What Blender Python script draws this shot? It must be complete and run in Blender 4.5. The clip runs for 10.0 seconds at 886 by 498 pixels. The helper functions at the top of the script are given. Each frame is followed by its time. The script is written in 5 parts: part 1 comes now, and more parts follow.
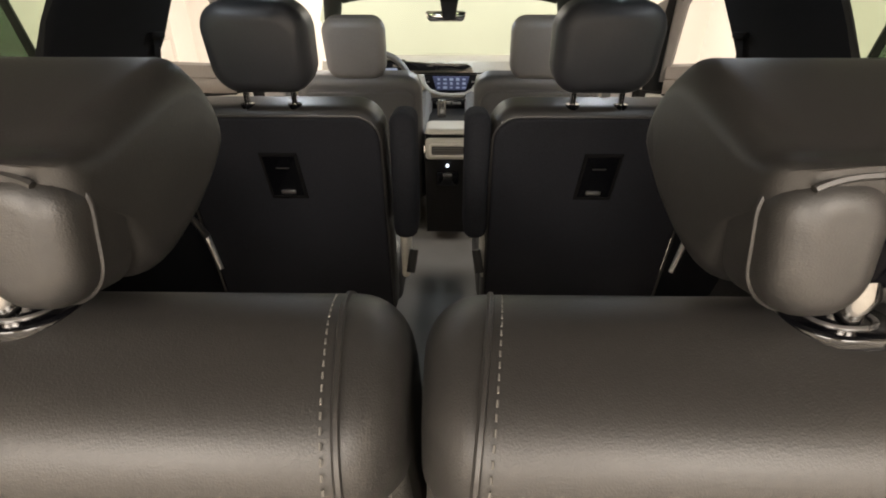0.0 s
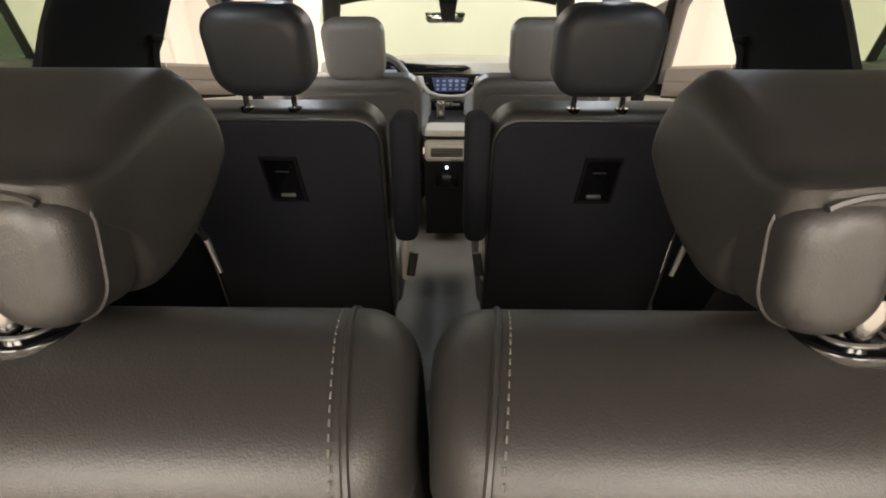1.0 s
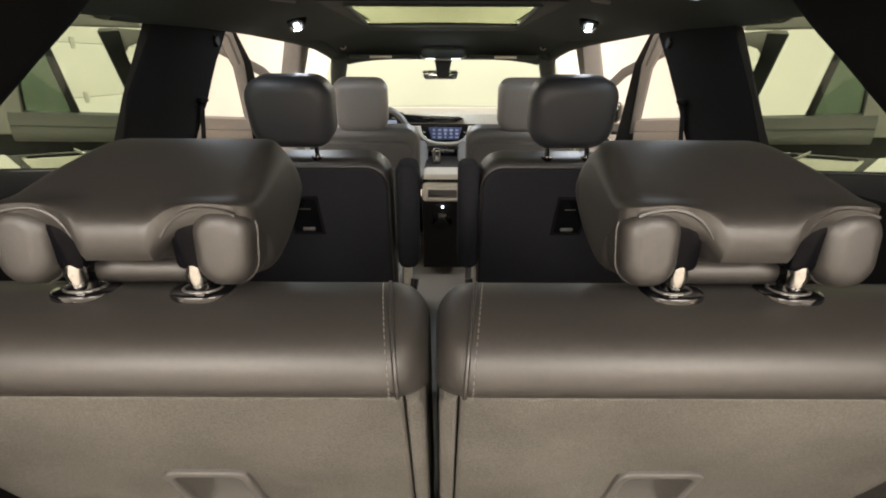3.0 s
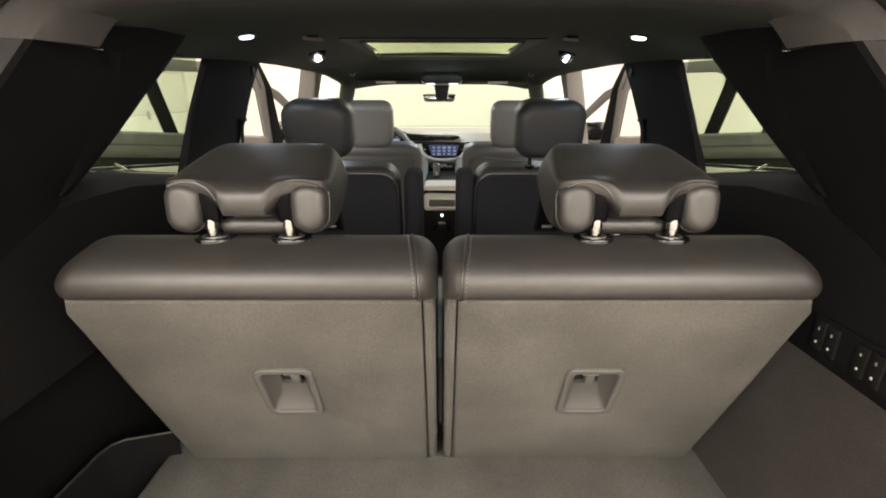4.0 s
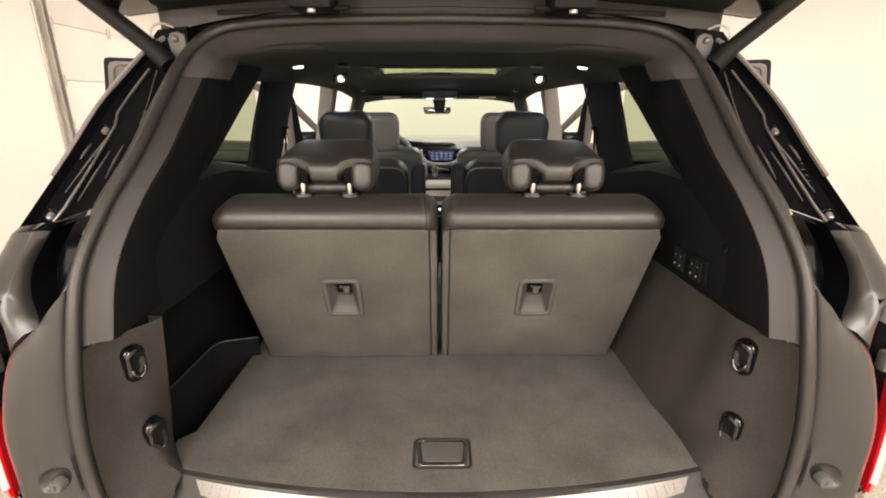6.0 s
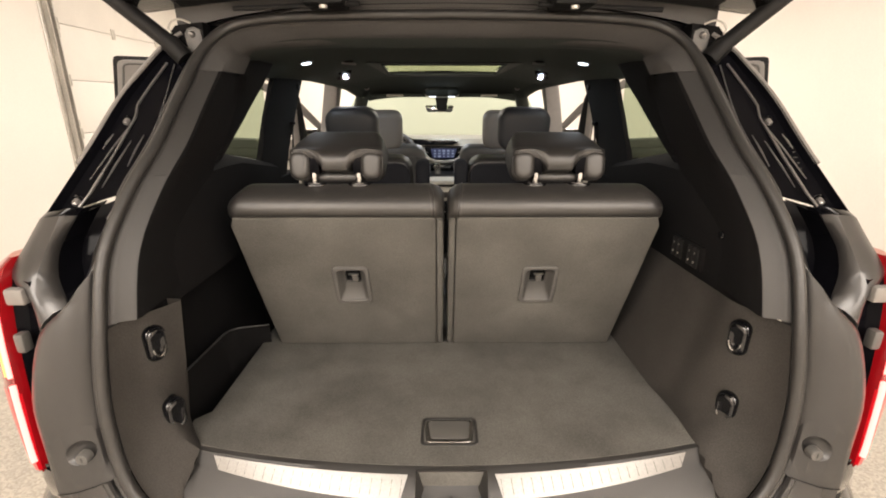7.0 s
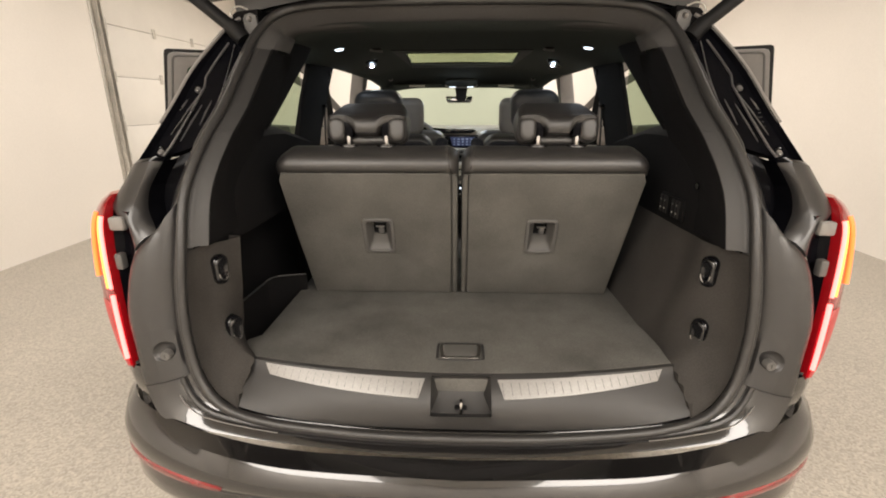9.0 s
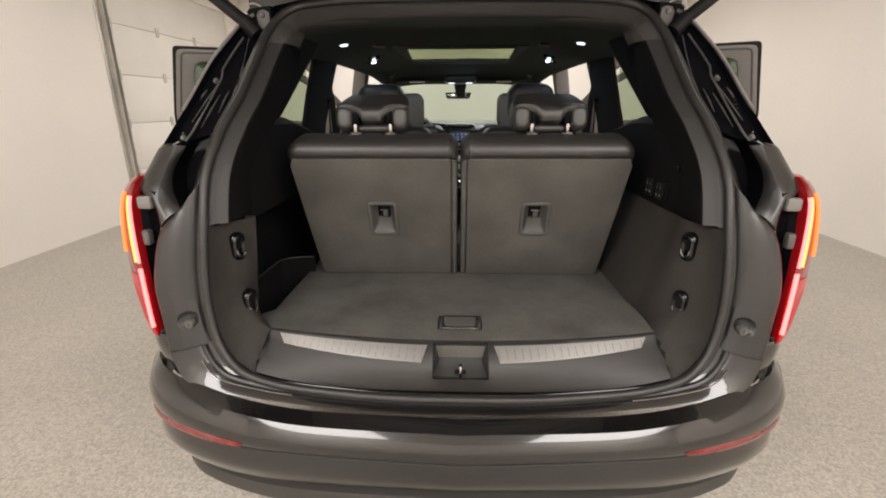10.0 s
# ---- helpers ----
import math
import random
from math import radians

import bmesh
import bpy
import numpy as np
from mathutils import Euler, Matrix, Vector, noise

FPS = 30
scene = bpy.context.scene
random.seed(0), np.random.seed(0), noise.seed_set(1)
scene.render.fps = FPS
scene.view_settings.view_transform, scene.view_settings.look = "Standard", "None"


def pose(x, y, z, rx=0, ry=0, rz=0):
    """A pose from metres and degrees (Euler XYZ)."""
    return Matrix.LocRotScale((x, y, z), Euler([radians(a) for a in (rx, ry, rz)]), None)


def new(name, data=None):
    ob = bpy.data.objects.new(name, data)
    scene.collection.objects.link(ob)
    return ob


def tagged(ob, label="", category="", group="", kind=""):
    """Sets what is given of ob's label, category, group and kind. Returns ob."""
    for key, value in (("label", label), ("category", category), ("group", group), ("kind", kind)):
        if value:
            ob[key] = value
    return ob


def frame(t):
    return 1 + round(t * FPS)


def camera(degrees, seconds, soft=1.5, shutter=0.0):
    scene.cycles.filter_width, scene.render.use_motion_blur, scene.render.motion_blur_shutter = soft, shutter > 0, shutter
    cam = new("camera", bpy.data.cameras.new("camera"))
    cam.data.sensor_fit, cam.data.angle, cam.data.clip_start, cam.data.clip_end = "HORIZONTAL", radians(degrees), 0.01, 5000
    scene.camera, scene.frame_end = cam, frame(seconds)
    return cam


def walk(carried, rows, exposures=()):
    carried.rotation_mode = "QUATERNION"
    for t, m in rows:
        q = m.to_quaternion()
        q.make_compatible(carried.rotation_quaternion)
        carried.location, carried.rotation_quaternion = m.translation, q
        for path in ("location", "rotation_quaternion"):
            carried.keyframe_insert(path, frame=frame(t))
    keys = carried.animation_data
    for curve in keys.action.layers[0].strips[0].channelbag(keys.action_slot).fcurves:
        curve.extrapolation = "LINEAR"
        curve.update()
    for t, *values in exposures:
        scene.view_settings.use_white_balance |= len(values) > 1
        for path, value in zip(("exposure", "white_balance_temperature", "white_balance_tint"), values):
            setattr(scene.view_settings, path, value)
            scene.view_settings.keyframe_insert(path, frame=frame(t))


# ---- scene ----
cam = camera(87.4, 10.0, soft=1.9)
METRES, EYE, TILT, LEAN, TURN = 1.45, 1.47, -26.5, 0.0, 0.9
ROWS = [
    (0.0, 0.0, 0.0, 0.0, -0.0, 0.0, 0.0),
    (0.5, -0.0014, -0.0033, 0.0049, -0.13, -0.13, -0.04),
    (1.0, -0.0038, 0.0016, 0.0064, -0.24, 0.0, 0.0),
    (1.5, 0.0023, -0.0122, 0.0136, -0.31, 0.49, 0.1),
    (2.0, 0.0071, -0.0416, 0.0096, -0.39, 1.58, 0.21),
    (2.5, 0.0002, -0.078, -0.0011, -0.62, 3.35, 0.14),
    (4.0, -0.0171, -0.3048, -0.1033, -1.06, 7.55, 0.42),
    (4.5, -0.0105, -0.3966, -0.1439, -1.16, 8.16, 0.4),
    (5.0, -0.0232, -0.49, -0.1868, -1.29, 8.5, 0.48),
    (5.5, -0.0246, -0.5685, -0.2226, -1.37, 8.77, 0.54),
    (7.0, -0.037, -0.6376, -0.2775, -1.29, 9.03, 0.6),
    (7.5, -0.0456, -0.6489, -0.2865, -0.83, 9.07, 0.42),
    (8.0, -0.0398, -0.6605, -0.3073, -0.22, 9.12, 0.12),
    (8.5, -0.0261, -0.6933, -0.3423, 0.49, 9.13, -0.15),
    (9.0, -0.0276, -0.7601, -0.4008, 1.06, 9.12, -0.4),
    (9.5, -0.0307, -0.8222, -0.4401, 1.24, 9.15, -0.43),
    (10.0, -0.0287, -0.824, -0.455, 1.0, 9.06, -0.27),
]
walk(cam, [(t, pose(0.012, 0, EYE, TILT, LEAN, TURN) @ pose(METRES * x, METRES * y, METRES * z, 90 + pitch, roll, yaw)) for t, x, y, z, yaw, pitch, roll in ROWS],
     [(0.0, 0.5, 6500, 9), (2.0, 0.5, 6500, 9), (2.5, 0.56, 6500, 9), (4.0, 0.72, 6300, 8), (5.0, 0.68, 6400, 9), (5.5, 0.56, 6500, 12), (7.0, 0.42, 6500, 11), (8.0, 0.24, 6500, 12), (8.5, 0.1, 6300, 8), (9.0, 0.02, 6300, 9), (9.5, -0.1, 6200, 8), (10.0, -0.28, 6000, 10)])

# ---------------------------------------------------------------- world and light
world = bpy.data.worlds.new("world")
scene.world = world
world.use_nodes = True
world.node_tree.nodes["Background"].inputs[0].default_value = (1.0, 0.93, 0.84, 1)
world.node_tree.nodes["Background"].inputs[1].default_value = 0.15


def area_lamp(name, at, size, power, colour):
    data = bpy.data.lights.new(name, "AREA")
    data.shape, data.size, data.size_y = "RECTANGLE", size[0], size[1]
    data.energy, data.color = power, colour
    ob = new(name, data)
    ob.matrix_world = at
    return ob


WARM = (1.0, 0.90, 0.80)
PANELS = [(-1.95, -3.65, 2.3, 2.4, 250), (1.95, -3.65, 2.3, 2.4, 250), (-2.4, 2.2, 0.6, 2.4, 42), (2.4, 2.2, 0.6, 2.4, 42), (-1.5, 6.2, 0.6, 2.4, 95), (1.5, 6.2, 0.6, 2.4, 95)]
for lx, ly, lw, ll, power in PANELS:
    area_lamp("ceiling_panel_lamp", pose(lx, ly, 3.22), (lw, ll), power, WARM)

CABIN_LAMPS = [(.53, 1.661, 1.657, 1.8), (.54, .928, 1.662, 0.22), (.07, 2.60, 1.562, 0.9)]
for lx, ly, lz, power in CABIN_LAMPS:
    for s in (1, -1):
        area_lamp("cabin_lamp", pose(s * lx, ly, lz), (.016, .016), power, (.86, .93, 1.0))

# ---------------------------------------------------------------- materials


def material(name, base, rough=0.5, metal=0.0, var=0.12, scale=40.0, bump=0.0, bump_scale=300.0, coat=0.0, stain=0.0, stain_scale=3.0, spec=0.5):
    m = bpy.data.materials.new(name)
    m.use_nodes = True
    nt = m.node_tree
    b = nt.nodes["Principled BSDF"]
    b.inputs["Roughness"].default_value = rough
    b.inputs["Metallic"].default_value = metal
    b.inputs["Coat Weight"].default_value = coat
    b.inputs["Coat Roughness"].default_value = 0.04
    b.inputs["Specular IOR Level"].default_value = spec
    tc = nt.nodes.new("ShaderNodeTexCoord")

    def tex(sc, detail=3.0):
        n = nt.nodes.new("ShaderNodeTexNoise")
        n.inputs["Scale"].default_value = sc
        n.inputs["Detail"].default_value = detail
        nt.links.new(tc.outputs["Object"], n.inputs["Vector"])
        return n

    fine = tex(scale)
    broad = tex(stain_scale, 5.0)
    ramp = nt.nodes.new("ShaderNodeMapRange")
    ramp.inputs["To Min"].default_value = 1 - var
    ramp.inputs["To Max"].default_value = 1 + var
    ramp.inputs["From Min"].default_value, ramp.inputs["From Max"].default_value = 0.3, 0.7
    nt.links.new(fine.outputs["Fac"], ramp.inputs["Value"])
    ramp2 = nt.nodes.new("ShaderNodeMapRange")
    ramp2.inputs["To Min"].default_value = 1 - stain
    ramp2.inputs["To Max"].default_value = 1 + stain
    ramp2.inputs["From Min"].default_value, ramp2.inputs["From Max"].default_value = 0.3, 0.7
    nt.links.new(broad.outputs["Fac"], ramp2.inputs["Value"])
    mul = nt.nodes.new("ShaderNodeMath")
    mul.operation = "MULTIPLY"
    nt.links.new(ramp.outputs[0], mul.inputs[0])
    nt.links.new(ramp2.outputs[0], mul.inputs[1])
    col = nt.nodes.new("ShaderNodeVectorMath")
    col.operation = "SCALE"
    col.inputs[0].default_value = base
    nt.links.new(mul.outputs[0], col.inputs["Scale"])
    nt.links.new(col.outputs[0], b.inputs["Base Color"])
    rr = nt.nodes.new("ShaderNodeMapRange")
    rr.inputs["To Min"].default_value, rr.inputs["To Max"].default_value = max(rough * 0.85, 0.02), min(rough * 1.15, 1)
    nt.links.new(broad.outputs["Fac"], rr.inputs["Value"])
    nt.links.new(rr.outputs[0], b.inputs["Roughness"])
    if bump:
        bt = tex(bump_scale, 2.0)
        bp = nt.nodes.new("ShaderNodeBump")
        bp.inputs["Strength"].default_value = bump
        bp.inputs["Distance"].default_value = 0.001
        nt.links.new(bt.outputs["Fac"], bp.inputs["Height"])
        nt.links.new(bp.outputs[0], b.inputs["Normal"])
    return m


def glass(name, tint, gloss=0.03):
    m = bpy.data.materials.new(name)
    m.use_nodes = True
    nt = m.node_tree
    nt.nodes.remove(nt.nodes["Principled BSDF"])
    out = nt.nodes["Material Output"]
    tr = nt.nodes.new("ShaderNodeBsdfTransparent")
    tr.inputs[0].default_value = (*tint, 1)
    gl = nt.nodes.new("ShaderNodeBsdfGlossy")
    gl.inputs["Roughness"].default_value = 0.02
    mx = nt.nodes.new("ShaderNodeMixShader")
    mx.inputs[0].default_value = gloss
    nt.links.new(tr.outputs[0], mx.inputs[1])
    nt.links.new(gl.outputs[0], mx.inputs[2])
    nt.links.new(mx.outputs[0], out.inputs["Surface"])
    return m


def glow(name, colour, strength):
    m = bpy.data.materials.new(name)
    m.use_nodes = True
    b = m.node_tree.nodes["Principled BSDF"]
    b.inputs["Base Color"].default_value = (*[min(c, 1) * 0.5 for c in colour], 1)
    b.inputs["Emission Color"].default_value = (*colour, 1)
    b.inputs["Emission Strength"].default_value = strength
    return m


PAINT = material("black_paint", (0.008, 0.0075, 0.0075), 0.2, var=0.05, coat=1.0, stain=0.1, spec=0.3)
PAINT.node_tree.nodes["Principled BSDF"].inputs["Coat Roughness"].default_value = 0.05
# pale metal of bolts and rims; on body edges it stands for paint highlights
EDGE = material("pale_metal_highlight", (0.30, 0.29, 0.285), 0.28, 0.8, var=0.1)
GLOSS = material("gloss_black", (0.004, 0.004, 0.005), 0.08, var=0.05, coat=0.3)
JAMB = material("satin_black_jamb", (0.0165, 0.0157, 0.0153), 0.36, var=0.06, coat=0.2, stain=0.12)
JAMB.node_tree.nodes["Principled BSDF"].inputs["Coat Roughness"].default_value = 0.22
PILLAR = material("gloss_black_pillar", (0.003, 0.003, 0.004), 0.09, var=0.05, spec=0.04)
HANDLE = material("grey_handle_plastic", (0.085, 0.082, 0.076), 0.6, var=0.05, scale=300, bump=0.2, bump_scale=900)
IVORY = material("ivory_trim", (0.60, 0.58, 0.52), 0.4, var=0.04)
LEATHER = material("charcoal_leather", (0.025, 0.0235, 0.022), 0.43, var=0.08, scale=200, bump=0.2, bump_scale=900, stain=0.10, spec=0.65)
LEATHER_H = material("dark_charcoal_leather", (0.0215, 0.0202, 0.019), 0.45, var=0.08, scale=200, bump=0.2, bump_scale=900, stain=0.1, spec=0.65)
LEATHER2 = material("dark_slate_leather", (0.030, 0.032, 0.037), 0.48, var=0.06, scale=200, bump=0.25, bump_scale=900, stain=0.08)
LEATHER_F = material("grey_leather", (0.15, 0.148, 0.148), 0.45, var=0.06, scale=200, bump=0.2, bump_scale=900, stain=0.08)
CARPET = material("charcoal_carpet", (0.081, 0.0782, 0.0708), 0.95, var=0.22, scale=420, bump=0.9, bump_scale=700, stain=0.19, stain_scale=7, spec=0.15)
# same carpet as above, lightened for the overhead light on the cargo floor
CARPET_LIT = material("charcoal_carpet_lit", (0.104, 0.1005, 0.092), 0.95, var=0.22, scale=420, bump=0.9, bump_scale=700, stain=0.22, stain_scale=7, spec=0.15)
FLOORMAT = material("grey_floor_carpet", (0.21, 0.206, 0.20), 0.95, var=0.2, scale=300, bump=0.8, bump_scale=600, stain=0.15, spec=0.1)
PLASTIC = material("dark_grey_plastic", (0.023, 0.022, 0.021), 0.5, var=0.05, scale=300, bump=0.25, bump_scale=1200, stain=0.06)
HEADER = material("dark_fabric_trim", (0.055, 0.053, 0.051), 0.8, var=0.1, scale=300, bump=0.4, bump_scale=700, stain=0.05, spec=0.2)
PLASTIC_B = material("black_plastic", (0.007, 0.0068, 0.0068), 0.6, var=0.06, scale=300, bump=0.25, bump_scale=1200, stain=0.08, spec=0.2)
PLASTIC_V = material("grey_valance_plastic", (0.035, 0.033, 0.031), 0.42, var=0.06, scale=300, bump=0.2, bump_scale=1200, stain=0.1)
LINER = material("charcoal_headliner", (0.050, 0.057, 0.053), 0.95, var=0.12, scale=260, bump=0.5, bump_scale=600, stain=0.06, spec=0.1)
RUBBER = material("black_rubber", (0.022, 0.021, 0.02), 0.42, var=0.08, scale=120, bump=0.1)
CHROME = material("bright_chrome", (0.40, 0.395, 0.39), 0.16, 1.0, var=0.03)
SCUFF = material("brushed_scuff_metal", (0.21, 0.206, 0.198), 0.42, 1.0, var=0.09, scale=240, bump=0.15, bump_scale=260, stain=0.1)
PLASTIC_M = material("mid_grey_plastic", (0.075, 0.072, 0.068), 0.55, var=0.05, scale=300, bump=0.2, bump_scale=900)
POCKET = material("pocket_plastic", (0.050, 0.048, 0.045), 0.5, var=0.05, scale=300, bump=0.2, bump_scale=900)
SATIN = material("brushed_aluminium", (0.46, 0.45, 0.43), 0.38, 1.0, var=0.08, scale=150, bump=0.1, bump_scale=200)
CREAM = material("pale_grey_leather", (0.48, 0.46, 0.40), 0.45, var=0.05, scale=120, bump=0.15, stain=0.06)
WOOD = material("pale_wood_trim", (0.34, 0.26, 0.17), 0.35, var=0.15, scale=30, stain=0.2)
WALL = material("white_wall_paint", (0.78, 0.74, 0.69), 0.7, var=0.02, scale=60, bump=0.1, stain=0.03, stain_scale=0.8)
FRAMEG = material("mid_grey_trim", (0.16, 0.15, 0.14), 0.5, var=0.05, stain=0.06)
DOORW = material("white_sectional_door", (0.74, 0.71, 0.66), 0.5, var=0.02, scale=60, stain=0.03)
STEEL = material("galvanised_steel", (0.50, 0.48, 0.44), 0.45, 0.6, var=0.12, scale=60, stain=0.15)
CEIL = material("white_ceiling_paint", (0.78, 0.75, 0.70), 0.8, var=0.02)
GLASS_W = glass("windshield_glass", (0.54, 0.63, 0.55), 0.02)
GLASS_P = glass("tinted_privacy_glass", (0.72, 0.79, 0.70), 0.03)
GLASS_C = glass("fixed_door_glass", (0.22, 0.31, 0.23), 0.05)
LEATHER_M = material("mid_grey_leather", (0.075, 0.074, 0.075), 0.45, var=0.06, scale=200, bump=0.2, bump_scale=900, stain=0.08)
BACKCLOTH = material("blue_black_seatback_cloth", (0.019, 0.0195, 0.023), 0.95, var=0.2, scale=420, bump=0.7, bump_scale=700, stain=0.15, spec=0.1)
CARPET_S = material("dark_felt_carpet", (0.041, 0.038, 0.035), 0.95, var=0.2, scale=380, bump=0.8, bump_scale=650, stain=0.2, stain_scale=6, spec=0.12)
GLASS_R = glass("sunroof_glass", (0.52, 0.57, 0.45), 0.03)
# trim cloth set below its own tone, so recess shade is in the colour
CLOTH_B = material("black_cloth_and_shade", (0.0065, 0.0062, 0.0065), 0.95, var=0.15, scale=300, bump=0.5, bump_scale=700, stain=0.1, spec=0.1)
LEATHER_T = material("taupe_door_leather", (0.19, 0.168, 0.148), 0.5, var=0.05, scale=120, bump=0.15, stain=0.06)
RED = material("red_lens", (0.15, 0.006, 0.008), 0.12, coat=1.0)
LENS = material("lit_red_lens", (0.11, 0.002, 0.004), 0.12, coat=0.6)
LENS.node_tree.nodes["Principled BSDF"].inputs["Emission Color"].default_value = (1.0, 0.012, 0.015, 1)
LENS.node_tree.nodes["Principled BSDF"].inputs["Emission Strength"].default_value = 0.12
LENS_B = material("bright_red_lens", (0.16, 0.002, 0.005), 0.12, coat=0.6)
LENS_B.node_tree.nodes["Principled BSDF"].inputs["Emission Color"].default_value = (1.0, 0.010, 0.018, 1)
LENS_B.node_tree.nodes["Principled BSDF"].inputs["Emission Strength"].default_value = 0.4
LENS_C = glass("clear_lamp_lens", (0.82, 0.50, 0.46), 0.06)
LED_W = glow("white_red_led", (1.0, 0.15, 0.13), 4.0)
LED_Y = glow("yellow_led", (1.0, 0.40, 0.07), 2.2)
LED_A = glow("amber_led", (1.0, 0.22, 0.04), 1.3)
LAMP = glow("white_lamp", (0.80, 0.88, 1.0), 3.0)
SCREEN = glow("blue_screen", (0.05, 0.06, 0.13), 0.30)
ICON = glow("icon_glow", (0.5, 0.58, 0.8), 0.11)
TUBE = glow("panel_glow", (1.0, 0.92, 0.82), 1.2)
THREAD = material("grey_thread", (0.13, 0.124, 0.112), 0.8, var=0.1)
MIRROR = material("mirror_silver", (0.8, 0.8, 0.8), 0.02, 1.0, var=0.0)


def speckle():
    m = material("grey_flake_epoxy", (0.385, 0.355, 0.308), 0.45, var=0.05, stain=0.05, stain_scale=1.2, bump=0.3, bump_scale=60)
    nt = m.node_tree
    b = nt.nodes["Principled BSDF"]
    old = b.inputs["Base Color"].links[0].from_socket
    tc = nt.nodes.new("ShaderNodeTexCoord")
    vo = nt.nodes.new("ShaderNodeTexVoronoi")
    vo.inputs["Scale"].default_value = 115.0
    nt.links.new(tc.outputs["Object"], vo.inputs["Vector"])
    sep = nt.nodes.new("ShaderNodeSeparateColor")
    nt.links.new(vo.outputs["Color"], sep.inputs[0])
    mr = nt.nodes.new("ShaderNodeMapRange")
    mr.inputs["To Min"].default_value, mr.inputs["To Max"].default_value = 0.78, 1.22
    nt.links.new(sep.outputs[0], mr.inputs["Value"])
    sc = nt.nodes.new("ShaderNodeVectorMath")
    sc.operation = "SCALE"
    nt.links.new(old, sc.inputs[0])
    nt.links.new(mr.outputs[0], sc.inputs["Scale"])
    nt.links.new(sc.outputs[0], b.inputs["Base Color"])
    return m


EPOXY = speckle()

# ---------------------------------------------------------------- mesh helpers


def finish(bm, name, mat, parent=None, label="", smooth=True):
    bmesh.ops.recalc_face_normals(bm, faces=bm.faces[:])
    me = bpy.data.meshes.new(name)
    bm.to_mesh(me)
    bm.free()
    if smooth:
        for f in me.polygons:
            f.use_smooth = True
        me.set_sharp_from_angle(angle=radians(38))
    me.materials.append(mat)
    ob = new(name, me)
    if parent:
        ob.parent = parent
    if label:
        ob["label"] = label
    return ob


def part(name, bm, mat, parent, label=""):
    return finish(bm, name, mat, parent, label)


def thing(name, label, category, at=None, group="", kind=""):
    ob = new(name)
    ob.empty_display_size = 0.1
    if at is not None:
        ob.matrix_basis = at
    return tagged(ob, label, category, group, kind)


def structure(name, bm, mat, label="", category=""):
    return tagged(finish(bm, name, mat), label, category, "", "structure")


def box(bm, lo, hi, bevel=0.0, m=None, seg=2):
    r = bmesh.ops.create_cube(bm, size=1)
    vs = r["verts"]
    c = [(a + b) / 2 for a, b in zip(lo, hi)]
    d = [b - a for a, b in zip(lo, hi)]
    for v in vs:
        v.co = Vector([c[i] + v.co[i] * d[i] for i in range(3)])
    geo = vs
    if bevel:
        es = list({e for v in vs for e in v.link_edges})
        r = bmesh.ops.bevel(bm, geom=es, offset=bevel, segments=seg, profile=0.5, affect="EDGES", clamp_overlap=True)
        geo = list({v for f in r["faces"] for v in f.verts} | {v for v in vs if v.is_valid})
    if m is not None:
        bmesh.ops.transform(bm, matrix=m, verts=[v for v in geo if v.is_valid])
    return bm


def boxed(lo, hi, bevel=0.0, m=None, seg=2):
    return box(bmesh.new(), lo, hi, bevel, m, seg)


def loft(rings, closed=True, caps=True, bm=None, loop=False):
    """Skin rows of points; closed: each row is a loop; loop: the last row meets the first."""
    bm = bm or bmesh.new()
    vs = [[bm.verts.new(p) for p in r] for r in rings]
    n = len(rings[0])
    rows = len(vs) if loop else len(vs) - 1
    for i in range(rows):
        a, b = vs[i], vs[(i + 1) % len(vs)]
        for k in range(n if closed else n - 1):
            l = (k + 1) % n
            bm.faces.new((a[k], a[l], b[l], b[k]))
    if caps and closed and not loop:
        bm.faces.new(vs[0][::-1])
        bm.faces.new(vs[-1])
    return bm


def spline(points, n, closed=False):
    """Catmull-Rom through the points, n samples evenly spaced by length."""
    P = [Vector(p) for p in points]
    ext = [P[-1], *P, P[0], P[1]] if closed else [P[0] * 2 - P[1], *P, P[-1] * 2 - P[-2]]
    raw = []
    for i in range(1, len(ext) - 2):
        a, b, c, d = ext[i - 1:i + 3]
        for k in range(12):
            t = k / 12
            raw.append(0.5 * (2 * b + (c - a) * t + (2 * a - 5 * b + 4 * c - d) * t * t + (3 * b - a - 3 * c + d) * t ** 3))
    raw.append(ext[-2])
    acc = [0.0]
    for a, b in zip(raw, raw[1:]):
        acc.append(acc[-1] + (b - a).length)
    out, k = [], 0
    for i in range(n):
        s = acc[-1] * i / (n if closed else n - 1)
        while k < len(acc) - 2 and acc[k + 1] < s:
            k += 1
        w = (s - acc[k]) / max(acc[k + 1] - acc[k], 1e-9)
        out.append(raw[k].lerp(raw[k + 1], min(w, 1)))
    return out


def tube(points, r, sides=10, closed=False, bm=None, flat=1.0):
    """A round or oval bar along the points; r may be a list."""
    P = [Vector(p) for p in points]
    rings, up = [], None
    for i, p in enumerate(P):
        a = P[i - 1] if (i or closed) else p
        b = P[(i + 1) % len(P)] if (i < len(P) - 1 or closed) else p
        d = (b - a).normalized()
        if up is None:
            up = d.orthogonal().normalized()
        side = d.cross(up).normalized()
        up = side.cross(d).normalized()
        rad = r[i] if isinstance(r, (list, tuple)) else r
        rings.append([p + (side * math.cos(t) + up * math.sin(t) * flat) * rad for t in [2 * math.pi * k / sides for k in range(sides)]])
    return loft(rings, True, not closed, bm, closed)


